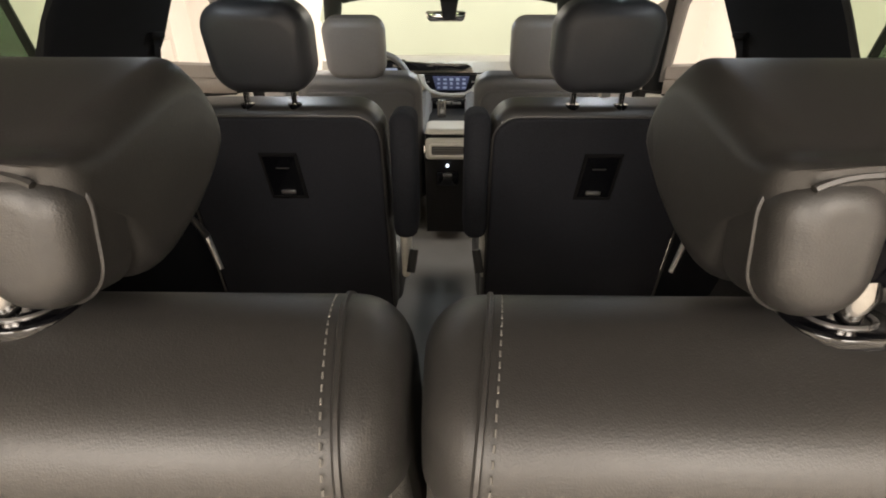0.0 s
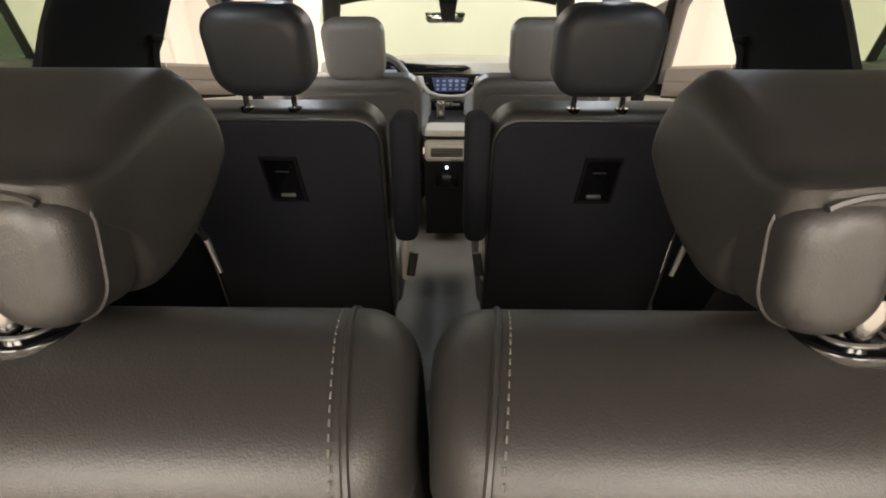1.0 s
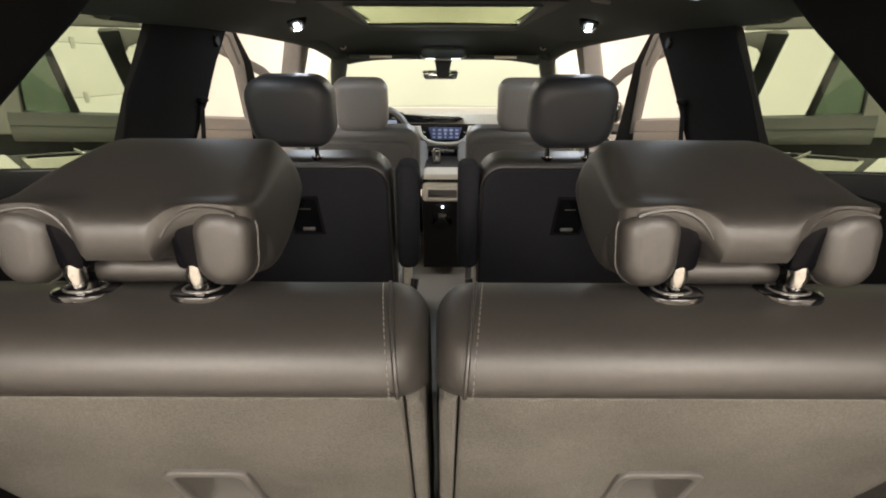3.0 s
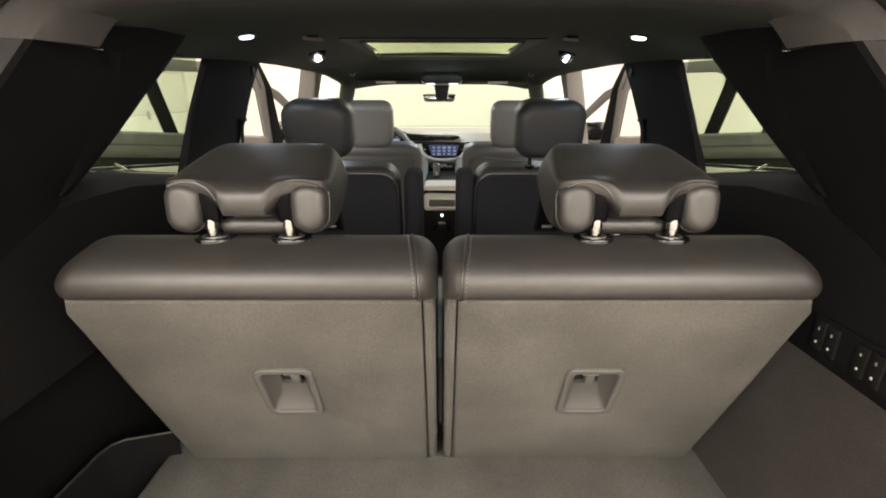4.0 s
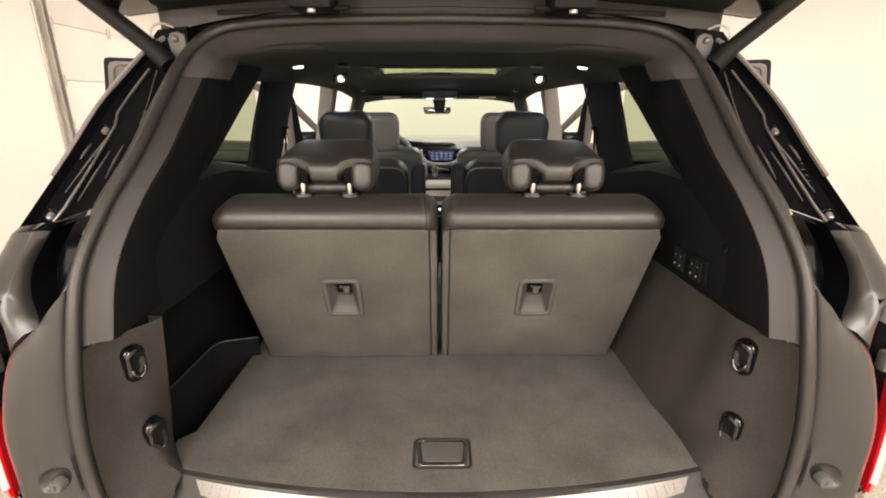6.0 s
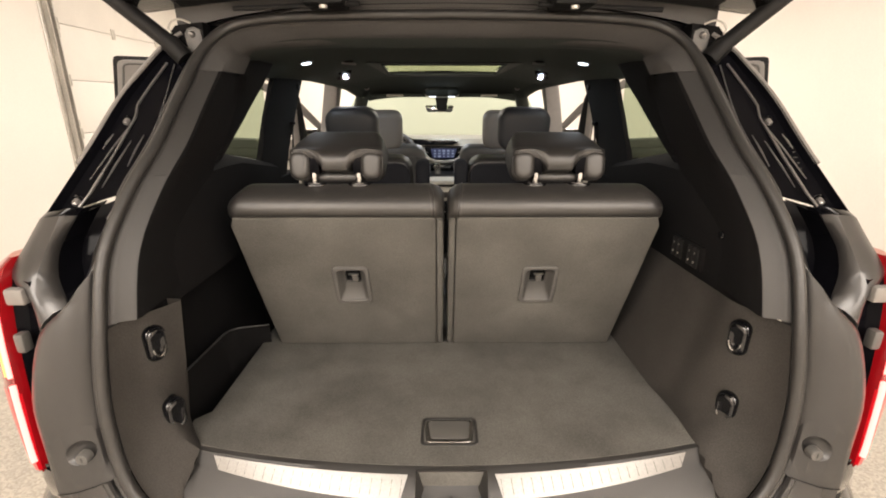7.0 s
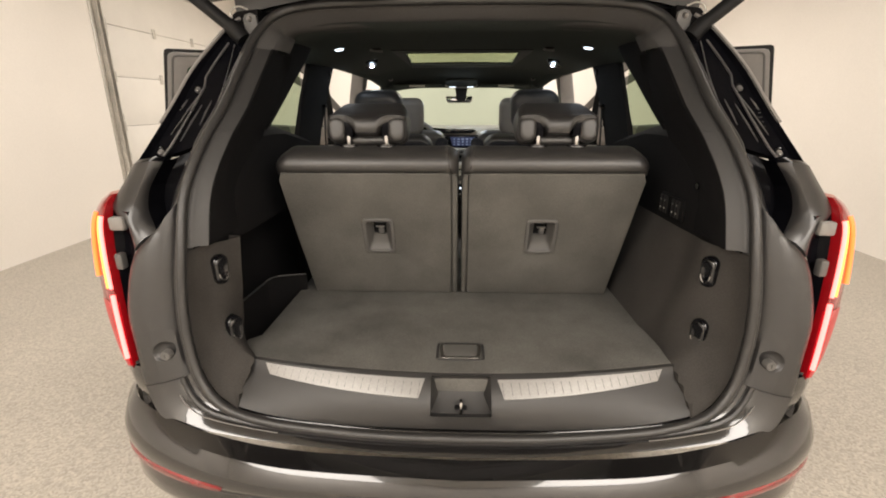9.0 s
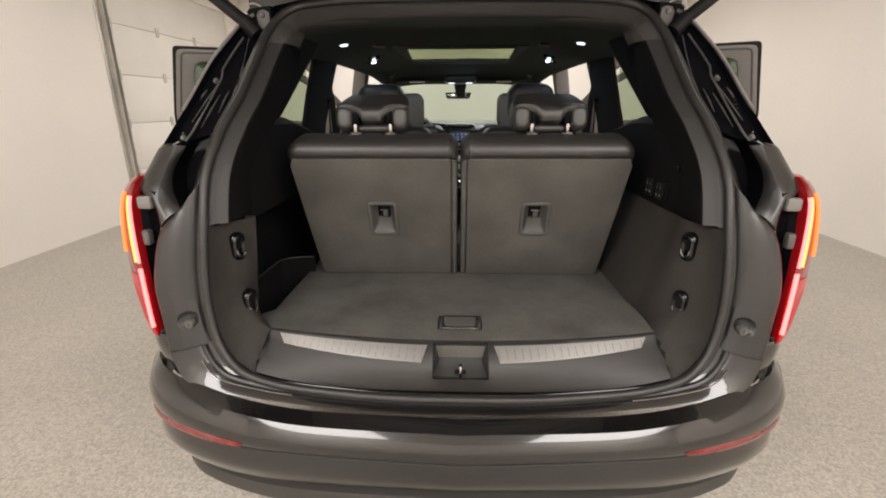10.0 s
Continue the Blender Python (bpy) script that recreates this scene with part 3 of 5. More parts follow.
for s in (1, -1):
    side = Vector((s, 1, 1))
    inn, mid, amb, out = (lamp_line(t) for t in (INNER, STRIPX, AMBER, OUTER))
    rows = [[p + Vector((-.004, .03, 0)) for p in inn], [p + Vector((-.002, .006, 0)) for p in inn], inn, [a.lerp(b, .5) + Vector((0, -.004, 0)) for a, b in zip(inn, mid)], mid, [a.lerp(b, .5) + Vector((0, -.003, 0)) for a, b in zip(mid, amb)], amb, [a.lerp(b, .45) + Vector((.004, -.004, 0)) for a, b in zip(amb, out)]]
    lamp = part("tail_lamp", loft([[side * p for p in r] for r in rows], False), LENS, car, "tall red tail lamp, lit")
    edge = rows[-1]
    part("clear_edge", loft([[side * p for p in r] for r in (edge, [a.lerp(b, .6) + Vector((.003, -.002, 0)) for a, b in zip(edge, out)], out, [p + Vector((.004, .05, 0)) for p in out], [p + Vector((.002, .12, 0)) for p in out])], False), LENS_C, lamp, "pale clear outer lens")
    bar = lamp_line(STRIPX, 16, 1.00, 1.178)
    part("led_upper", tube([side * (p + Vector((0, -.003, 0))) for p in bar], 0.0042, 8), LED_W, lamp, "white glowing strip")
    part("led_middle", tube([side * (p.lerp(q, .22) + Vector((0, -.004, 0))) for p, q in zip(bar, lamp_line(AMBER, 16, 1.00, 1.178))], 0.0042, 8), LED_Y, lamp, "yellow glowing strip")
    part("led_lower", tube([side * (p + Vector((0, -.003, 0))) for p in lamp_line(STRIPX, 14, .822, .985)], 0.0055, 8), LED_W, lamp, "bright white glowing strip")
    part("led_side", tube([side * (p + Vector((0, -.003, 0))) for p in lamp_line(AMBER, 16, 1.02, 1.185)], 0.0055, 8), LED_A, lamp, "amber glowing strip")
    low = [lamp_line(t, 12, .80, .965) for t in (INNER, STRIPX, AMBER)]
    part("lower_lens", loft([[side * (p + Vector((0, -.0025 - e, 0))) for p in r] for e, r in ((0, low[0]), (.004, [a.lerp(b, .5) for a, b in zip(low[0], low[1])]), (0, low[1]), (.003, [a.lerp(b, .5) for a, b in zip(low[1], low[2])]), (0, low[2]))], False), LENS_B, lamp, "bright red lower lens")
    # dark housing in the gap towards the corner panel
    rim_run = [side * p for p in spline(RIM[1:2] + RIM[:1] + EDGE_LOW[8:5:-1], 16)]
    lens_run = [side * (p + Vector((-.002, .012, 0))) for p in lamp_line(INNER, 16, .80, 1.19)]
    part("lamp_housing", loft([rim_run, [a.lerp(b, .25) + Vector((0, .022, 0)) for a, b in zip(rim_run, lens_run)], [a.lerp(b, .75) + Vector((0, .022, 0)) for a, b in zip(rim_run, lens_run)], lens_run], False), PILLAR, lamp, "black lamp housing")
    part("housing_cap", loft([[(s * x, y, z) for x, y in ((.80, -.112), (.824, -.160), (.850, -.150), (.872, -.120))] for z in (1.19, 1.165, 1.135)], False), PILLAR, lamp)
    part("lamp_clip", boxed((s * .852 - .019, -.172, 1.144), (s * .852 + .019, -.150, 1.178), .006), FRAMEG, lamp, "pale lamp clip")
    part("lamp_clip", boxed((s * .856 - .010, -.184, 1.046), (s * .856 + .010, -.160, 1.088), .006), PLASTIC_M, lamp)
    # screw in the dished plug of the corner panel
    cx, cy, cz = PLUG
    plug = part("tail_lamp_plug", tube([(s * (cx - .007), cy + .014, cz - .008), (s * (cx - .007), cy - .002, cz - .008), (s * (cx - .007), cy - .004, cz - .008), (s * (cx - .007), cy - .004, cz - .008)], [.0135, .013, .0115, .004], 24), PLASTIC_M, car, "round grey screw plug")
    part("screw_slot", boxed((s * (cx - .007) - .0012, cy - .0052, cz - .013), (s * (cx - .007) + .0012, cy - .0036, cz - .003), .0004), PLASTIC, plug)

# glossy D-pillar channel: seams, bolts
for s in (1, -1):
    # ridge and seam are paint too; their highlight is put in as pale metal
    ridge = [(s * .709, .252, 1.618), (s * .731, .197, 1.560), (s * .745, .158, 1.517), (s * .742, .145, 1.502), (s * .739, .132, 1.490), (s * .755, .052, 1.409), (s * .775, -.018, 1.335), (s * .786, -.040, 1.312)]
    part("pillar_ridge", tube(ridge, .0030, 8), EDGE, car, "raised edge along the pillar, toned pale for its highlight")
    line = spline([(s * .690, .250, 1.615), (s * .685, .155, 1.512), (s * .691, .055, 1.410), (s * .709, -.020, 1.330), (s * .722, -.055, 1.290)], 24)
    part("pillar_seam", tube(line, .0015, 6), EDGE, car)
    for b in ((.752, .117, 1.481), (.794, -.034, 1.322)):
        bolt = part("bolt", tube([(s * b[0], b[1] + .012, b[2] + .006), (s * b[0], b[1] - .004, b[2] - .003), (s * b[0], b[1] - .007, b[2] - .005)], [0.0075, 0.0065, .004], 12), EDGE, car)
        part("washer", tube([(s * b[0], b[1] + .008, b[2] + .005), (s * b[0], b[1] + .004, b[2] + .003)], .0105, 14), GLOSS, bolt)
    if s > 0:
        for k in range(6):
            part("label_bar", boxed((.769 + .004 * (k % 2), .058 - .010 * k, 1.428 - .011 * k), (.779, .060 - .010 * k, 1.430 - .011 * k), .0003), PLASTIC, car)
    # hinge and power strut
    hinge = part("hinge", plate([(s * u, v) for u, v in ((.626, 1.655), (.650, 1.635), (.668, 1.655), (.672, 1.690), (.664, 1.703), (.648, 1.707), (.630, 1.700))][::s], .010, .003, Matrix(((1, 0, 0, 0), (0, 0, -1, .296), (0, 1, 0, 0), (0, 0, 0, 1)))), PLASTIC_M, car, "grey hinge plate")
    part("hinge_bolt", tube([(s * .652, .290, 1.690), (s * .652, .282, 1.689), (s * .652, .279, 1.688)], [.009, .008, .005], 14), EDGE, hinge)
    # closed black block in place of the shaded void behind the hinge
    part("hinge_void_shade", loft([[(s * x, y, z) for x, z in ((.63, 1.63), (.675, 1.60), (.735, 1.62), (.735, 1.675), (.70, 1.712), (.63, 1.72))] for y in (.302, .36)]), CLOTH_B, car, "black block for the shade behind the hinge")
    part("strut", tube([(s * .672, .272, 1.640), (s * 1.08, .325, 1.96)], 0.0205, 14), PLASTIC_B, car, "matte black power strut")
    part("strut_joint", tube([(s * .668, .268, 1.628), (s * .705, .272, 1.668)], 0.024, 12), PLASTIC_B, car)
    part("wiring_conduit", tube(spline([(s * .655, .29, 1.716), (s * .672, .275, 1.722), (s * .690, .268, 1.716), (s * .697, .262, 1.700), (s * .690, .258, 1.688)], 16), .0026, 8), STEEL, car, "pale wiring conduit at the hinge")
    # grey bar added for the wall's reflection on the body side
    bright = [(p.x + .004, p.y + .004, p.z) for p in O_up[3:18]]
    part("pillar_edge_reflection", tube([(s * x, y, z) for x, y, z in bright], .0055, 8), FRAMEG, car, "pale strip for the reflection along the outer edge of the pillar")
    # thin pale bars added as streaks of reflected light on the black pillar
    for a, b in (((.742, .122, 1.478), (.778, .0, 1.365)), ((.728, .085, 1.440), (.752, -.006, 1.348)), ((.706, .10, 1.452), (.716, .036, 1.388)), ((.765, .085, 1.455), (.775, .055, 1.425))):
        part("pillar_glint", tube([(s * a[0], a[1] - .002, a[2]), (s * (a[0] + b[0]) / 2, (a[1] + b[1]) / 2 - .004, (a[2] + b[2]) / 2), (s * b[0], b[1] - .002, b[2])], [.0008, .0022, .0008], 6), EDGE, car)

# raised tailgate
gate = part("tailgate", loft([[(x, y, z - .05 * (abs(x) / .8) ** 2) for x in [(-.8 + .08 * k) for k in range(21)]] for y, z in ((.36, 1.80), (.30, 1.80), (.1, 1.88), (-.4, 2.08), (-.8, 2.2), (-.8, 2.26), (.2, 1.94), (.36, 1.84))], False), PAINT, car, "underside of the raised tailgate")
xs = [-.72 + .06 * k for k in range(25)]
part("hinge_skirt", loft([[(x, .358 + dy, 1.745 - .10 * (abs(x) / .76) ** 3.2) for x in xs] for dy in (0,)] + [[(x, .352, 1.812 - .05 * (abs(x) / .8) ** 2) for x in xs], [(x, .30, 1.815 - .05 * (abs(x) / .8) ** 2) for x in xs]], False), PLASTIC_V, gate, "dark grey skirt along the hinges")
part("inner_trim", loft([[(x, y, z - .04 * (abs(x) / .7) ** 2) for x in [(-.66 + .066 * k) for k in range(21)]] for y, z in ((.27, 1.785), (.22, 1.79), (.0, 1.885), (-.4, 2.05), (-.7, 2.14))], False), PLASTIC_B, gate)

for x in (-.30, .30):
    part("gate_bracket", boxed((x - .05, .20, 1.745), (x + .05, .30, 1.785), .008), PLASTIC_B, gate)
    part("gate_rod", tube([(x * .72, .24, 1.752), (x * 1.75, .25, 1.742)], .006, 8), PLASTIC_B, gate, "black rod under the tailgate")
    part("gate_bolt", tube([(x, .22, 1.745), (x, .22, 1.738)], .010, 10), STEEL, gate)
for s in (1, -1):
    part("gate_rib", tube(spline([(s * .20, .18, 1.80), (s * .45, .16, 1.80), (s * .62, .12, 1.80), (s * .72, .02, 1.83)], 14), .012, 8), PAINT, gate)

# ---------------------------------------------------------------- cargo area trim
structure("cargo_floor", plate([(-.605, .0), (-.635, -.03), (-.63, -.08)] + [(x, -.192 + .075 * (abs(x) / .6) ** 2) for x in [-.615 + .0492 * k for k in range(26)]] + [(.63, -.06), (.66, .1), (.66, .75), (-.602, .75)], .055, .006, pose(0, 0, .72)), CARPET_LIT, "flat charcoal carpeted cargo floor", "floor")

# interior shell: headliner with its sunroof hole
SX = [-.70, -.66, -.60, -.50, -.42, -.365, -.2, 0, .2, .365, .42, .50, .60, .66, .70]
SY = [(.36, 1.69), (.42, 1.675), (.6, 1.688), (.93, 1.700), (1.15, 1.702), (1.28, 1.703), (1.9, 1.708), (2.44, 1.70), (2.52, 1.687), (2.6, 1.66), (2.68, 1.625), (2.74, 1.59), (2.77, 1.567)]


def liner_x(x, y):
    """The roof narrows towards the windshield."""
    w = max(0.0, (y - 2.2) / .56)
    return x * (1 - .19 * w * w)


def liner_z(x, y, z):
    return z - (0.075 - .045 * max(0.0, min(1.0, (y - 2.3) / .4))) * max(0, (abs(x) - .3) / .4) ** 2.4


bm = bmesh.new()
grid = [[bm.verts.new((liner_x(x, y), y, liner_z(x, y, z))) for x in SX] for y, z in SY]
for i in range(len(SY) - 1):
    for k in range(len(SX) - 1):
        hole = SY[i][0] >= 1.28 and SY[i + 1][0] <= 2.44 and SX[k] >= -.365 and SX[k + 1] <= .365
        if not hole:
            bm.faces.new((grid[i][k], grid[i][k + 1], grid[i + 1][k + 1], grid[i + 1][k]))
tagged(structure("headliner", bm, LINER, "dark charcoal fabric headliner", "headliner"))

roofwin = thing("sunroof", "panoramic sunroof with tinted glass in a black frame", "sunroof", kind="structure")
opening = [(-.295, -.50), (-.285, -.51), (.285, -.51), (.295, -.50), (.345, .30), (.335, .31), (-.335, .31), (-.345, .30)]
part("frame", plate(rrect(.728, 1.158, .03), .014, m=pose(0, 1.86, 1.699), holes=[opening]), PLASTIC_B, roofwin)
part("inner_lip", tube([(x, 1.86 + y, 1.698) for x, y in opening], .006, 8, True), LINER, roofwin)
pane = part("pane", boxed((-.36, 1.26, 1.7245), (.36, 2.46, 1.7285)), GLASS_R, roofwin)
pane.visible_shadow = False


def slab(name, pts, x0, x1, mat, parent, label="", bevel=0.006):
    """A slab with its outline in (y, z), from x0 to x1."""
    if x1 < x0:
        x0, x1 = x1, x0
    m = Matrix(((0, 0, 1, x0), (1, 0, 0, 0), (0, 1, 0, 0), (0, 0, 0, 1)))
    return part(name, plate(pts, x1 - x0, bevel, m), mat, parent, label)


def seal_at(z):
    """The seal's right side at a height."""
    k = next(k for k, p in enumerate(S_half) if p.z >= z)
    a, b = S_half[max(k - 1, 0)], S_half[k]
    return a.lerp(b, (z - a.z) / max(b.z - a.z, 1e-6))


def trim_rows(s, pts, prof):
    """Rows of trim set inwards (a) and forwards (b) of the opening's edge."""
    rows = []
    for a, b in prof:
        row = []
        for p in pts:
            w = max(0.0, min(1.0, (p.z - 1.62) / .115))
            w = w * w * (3 - 2 * w)
            row.append((s * (p.x - a * (1 - w) * 1.0), p.y + b, p.z - a * w))
        rows.append(row)
    return rows


def frame_of_plain(x, y, z, s):
    """A frame whose z axis faces the rear and slightly inwards."""
    n = Vector((-s * .88, -.48, 0)).normalized()
    a = Vector((0, 0, 1)).cross(n).normalized()
    b = n.cross(a)
    return Matrix(((a.x, b.x, n.x, x), (a.y, b.y, n.y, y), (a.z, b.z, n.z, z), (0, 0, 0, 1)))


for s in (1, -1):
    trim = thing("pillar_trim", "black fabric-covered pillar with seat belt", "pillar trim", kind="structure")
    slab("c_pillar", [(.74, 1.20), (1.10, 1.20), (1.17, 1.314), (1.27, 1.42), (1.38, 1.53), (1.48, 1.62), (1.54, 1.69), (1.12, 1.69), (1.05, 1.61), (.925, 1.463), (.845, 1.35)], s * .712, s * .734, CLOTH_B, trim, bevel=.012)
    part("belt_guide", tube([(s * .712, 1.395, 1.598), (s * .704, 1.395, 1.598)], [.019, .014], 16), PLASTIC_B, trim)
    trimb = thing("pillar_trim", "dark grey plastic pillar between the front and rear doors", "pillar trim", kind="structure")
    slab("b_pillar", [(2.10, .5), (2.25, .5), (2.28, 1.25), (2.42, 1.50), (2.56, 1.64), (2.44, 1.67), (2.32, 1.50), (2.16, 1.25)], s * .72, s * .82, FRAMEG, trimb, bevel=.02)
    trima = thing("pillar_trim", "dark grey plastic windshield pillar", "pillar trim", kind="structure")
    part("a_pillar", tube(spline([(s * .60, 2.68, 1.605), (s * .622, 2.8, 1.555), (s * .700, 3.1, 1.455), (s * .79, 3.5, 1.29), (s * .845, 3.8, 1.15)], 16), 0.050, 12), LINER, trima)
    rail = thing("roof_rail_trim", "charcoal roof side rail above the doors", "roof trim", kind="structure")
    part("rail", tube([(s * .72, .9, 1.655), (s * .725, 1.6, 1.675), (s * .70, 2.3, 1.662), (s * .67, 2.5, 1.645), (s * .635, 2.66, 1.61), (s * .61, 2.76, 1.575)], 0.04, 10), LINER, rail)

    belt = thing("seat_belt", "black webbing seat belt at the foot of the pillar", "seat belt", group="seat belts")
    part("webbing", loft([[(s * x, y + dy, z) for dy in (-.014, .014)] for x, y, z in ((.706, 1.235, 1.43), (.704, 1.215, 1.39), (.700, 1.185, 1.31), (.69, 1.14, 1.15))], False), CLOTH_B, belt)
    part("guide_loop", boxed((s * .706 - .008, 1.210, 1.425), (s * .706 + .008, 1.260, 1.44), .005), CLOTH_B, belt)
    # cargo side wall
    wallt = thing("cargo_side_trim", "black cargo side wall of carpet below and plastic above", "side trim", kind="structure")
    if s < 0:
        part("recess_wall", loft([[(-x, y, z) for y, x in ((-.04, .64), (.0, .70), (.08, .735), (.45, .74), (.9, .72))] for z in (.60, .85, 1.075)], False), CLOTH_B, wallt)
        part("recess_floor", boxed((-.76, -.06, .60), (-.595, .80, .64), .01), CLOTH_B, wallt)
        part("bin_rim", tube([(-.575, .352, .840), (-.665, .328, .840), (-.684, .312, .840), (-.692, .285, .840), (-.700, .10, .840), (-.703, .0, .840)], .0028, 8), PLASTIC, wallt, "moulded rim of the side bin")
        # near-black so the wall carries the shade of a deeper bin
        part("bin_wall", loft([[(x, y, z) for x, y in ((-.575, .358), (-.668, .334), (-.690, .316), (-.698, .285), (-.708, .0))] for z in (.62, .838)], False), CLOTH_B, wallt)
    # lower wall: from the seal round a filleted foot to the flat side (on one side it ends at the bin)
    rows = []
    for z in (.690, .72, .745, .762, .776, .784, .792, .802, .815, .83, .85, .90, .95, 1.0, 1.05, 1.09):
        a = seal_at(z)
        c = Vector((float(np.interp(z, (.69, .72, .745, .776, .784, .792, .802, .815, .83, .85, .95, 1.09), (.574, .571, .569, .566, .576, .588, .601, .615, .628, .640, .656, .668))), float(np.interp(z, (.69, .72, .745, .776, .80, .85, 1.09), (-.250, -.222, -.176, -.136, -.128, -.112, -.095))), z))
        dx = float(np.interp(z, (.69, .776, .80, .82, .85, .95, 1.09), (.580, .568, .578, .588, .598, .618, .648)))
        start = a + Vector((-.006, .002, 0))
        row = [start, start.lerp(c, .3) + Vector((.002, .010, 0)), start.lerp(c, .7) + Vector((.002, .006, 0)), c]
        if s > 0:
            flat = .556 + (z - .77) * .28
            row += [Vector((dx, -.04, z)), Vector((min(dx, flat + .008), .03, z)), Vector((flat, .10, z)), Vector((flat - .002, .4, z)), Vector((flat + .004, .9, z))]
            row = spline(row[:7], 18) + row[7:]
        else:
            end = Vector((float(np.interp(z, (.69, .776, .85, 1.09), (.652, .650, .640, .620))), -.020, z))
            row = spline(row + [c.lerp(end, .5) + Vector((-.003, -.004, 0)), end], 16)
            row += [end + Vector((.004, .006, 0)), end + Vector((.05, .012, 0)), end + Vector((.12, .016, 0))]
        rows.append([side_x(s, p) for p in row])
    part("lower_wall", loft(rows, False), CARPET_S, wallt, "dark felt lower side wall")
    cols = ((-.10, .665), (.0, .65), (.22, .645), (.4, .65), (.53, .655), (.72, .663), (.92, .67))
    rows = []
    for f, xo in ((0, .006), (.45, 0), (.88, .012), (.96, .045), (1, .1)):
        row = []
        for y, x in cols:
            z = 1.07 + f * (.308 - .19 * max(0, y - .50))
            row.append((s * (xo + x), y + max(0, z - 1.1) * (.75 if y < -.05 else .6 if y < .1 else 0), z))
        rows.append(row)
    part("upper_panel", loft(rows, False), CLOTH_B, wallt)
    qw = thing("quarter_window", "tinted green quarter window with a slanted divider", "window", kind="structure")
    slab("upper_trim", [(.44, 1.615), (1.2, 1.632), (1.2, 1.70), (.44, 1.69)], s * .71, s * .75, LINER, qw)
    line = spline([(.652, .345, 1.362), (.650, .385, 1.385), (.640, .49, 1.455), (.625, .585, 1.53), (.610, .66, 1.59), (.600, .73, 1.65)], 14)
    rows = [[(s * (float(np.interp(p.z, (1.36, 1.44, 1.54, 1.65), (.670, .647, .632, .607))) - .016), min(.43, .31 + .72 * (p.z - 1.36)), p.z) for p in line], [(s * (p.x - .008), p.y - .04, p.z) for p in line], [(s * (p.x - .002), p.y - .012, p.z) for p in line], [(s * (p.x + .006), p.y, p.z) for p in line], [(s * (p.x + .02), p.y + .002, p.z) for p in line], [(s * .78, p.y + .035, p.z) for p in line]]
    part("rear_trim", loft(rows, False), CLOTH_B, qw, "black trim behind the quarter window")
    slab("lower_ledge", [(.5, 1.30), (1.14, 1.16), (1.14, 1.254), (.5, 1.374)], s * .73, s * .80, PLASTIC, qw, bevel=.01)
    p = slab("pane", [(.5, 1.33), (1.15, 1.20), (1.15, 1.66), (.7, 1.66)], s * .795, s * .80, GLASS_P, qw, bevel=0)
    p.visible_shadow = False

    dtrim = thing("tailgate_pillar_trim", "dark grey plastic trim down the side of the tailgate opening", "pillar trim", kind="structure")
    ka = next(k for k, p in enumerate(S_half) if p.z > 1.10)
    kb = next(k for k, p in enumerate(S_half) if p.z > 1.37)
    kc = next(k for k, p in enumerate(S_half) if p.z > 1.59)
    prof = ((.003, .0), (.012, .001), (.02, .006), (.026, .014), (.046, .021), (.050, .025))
    for nm, a, b in (("lower_trim", ka, kb), ("upper_trim", kb, kc)):
        run = list(S_half[a:b + 1])
        run[-1] = run[-1].lerp(run[-2], .03)
        part(nm, loft(trim_rows(s, run, prof), False), PLASTIC, dtrim)
    part("seam", tube([trim_rows(s, [S_half[kb]], ((a, b + .003),))[0][0] for a, b in prof[1:]], .002, 6), RUBBER, dtrim)
    rows = []
    for f, dy, a in ((0, .025, .050), (0, .035, .054), (.3, 0, .046), (.65, 0, .030), (.93, 0, .016), (1, .006, .004), (1, .020, -.016), (1, .030, -.06), (1, .034, -.13)):
        row = []
        for p in S_half[ka:kc + 1]:
            up = max(0.0, min(1.0, (p.z - 1.48) / .1))
            row.append((s * (p.x - a - (.022 * up if f == 1 and a > -.05 else 0)), p.y + f * (min(.46, max(.33, .33 + .75 * (p.z - 1.36))) - p.y) + dy, p.z))
        rows.append(row)
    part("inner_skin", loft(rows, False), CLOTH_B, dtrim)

head = thing("tailgate_header_trim", "dark grey plastic trim along the top of the tailgate opening", "header trim", kind="structure")
kc = next(k for k, p in enumerate(S_half) if p.z > 1.59)
right = trim_rows(1, S_half[kc:], ((.003, .0), (.012, .001), (.02, .006), (.03, .018), (.052, .035), (.060, .06), (.062, .11), (.058, .16)))
both = [r + mirror_x(r)[::-1][1:] for r in right]
part("header_skin", loft(both, False), HEADER, head)

sill = thing("cargo_sill", "dark grey plastic cargo sill with a latch recess", "sill", kind="structure")


def sill_y(x):
    return -.192 + .075 * (abs(x) / .6) ** 2


def sill_rows(x):
    """Points down the sill's section at x: top edge, face, foot."""
    u = abs(x)
    a = Vector((x, sill_y(x) + .004, .7745))
    b = Vector((x, sill_y(x) - .012, .772))
    c = Vector((x, sill_y(x) - .058 + .030 * (u / .55) ** 2, .727 + .018 * (u / .55) ** 2))
    e = Vector((x, -.256 + .018 * (u / .6) ** 2, .650 + .05 * (u / .6) ** 4))
    d = c.lerp(e, .5) + Vector((0, -.012, .006))
    return a, b, c, d, e


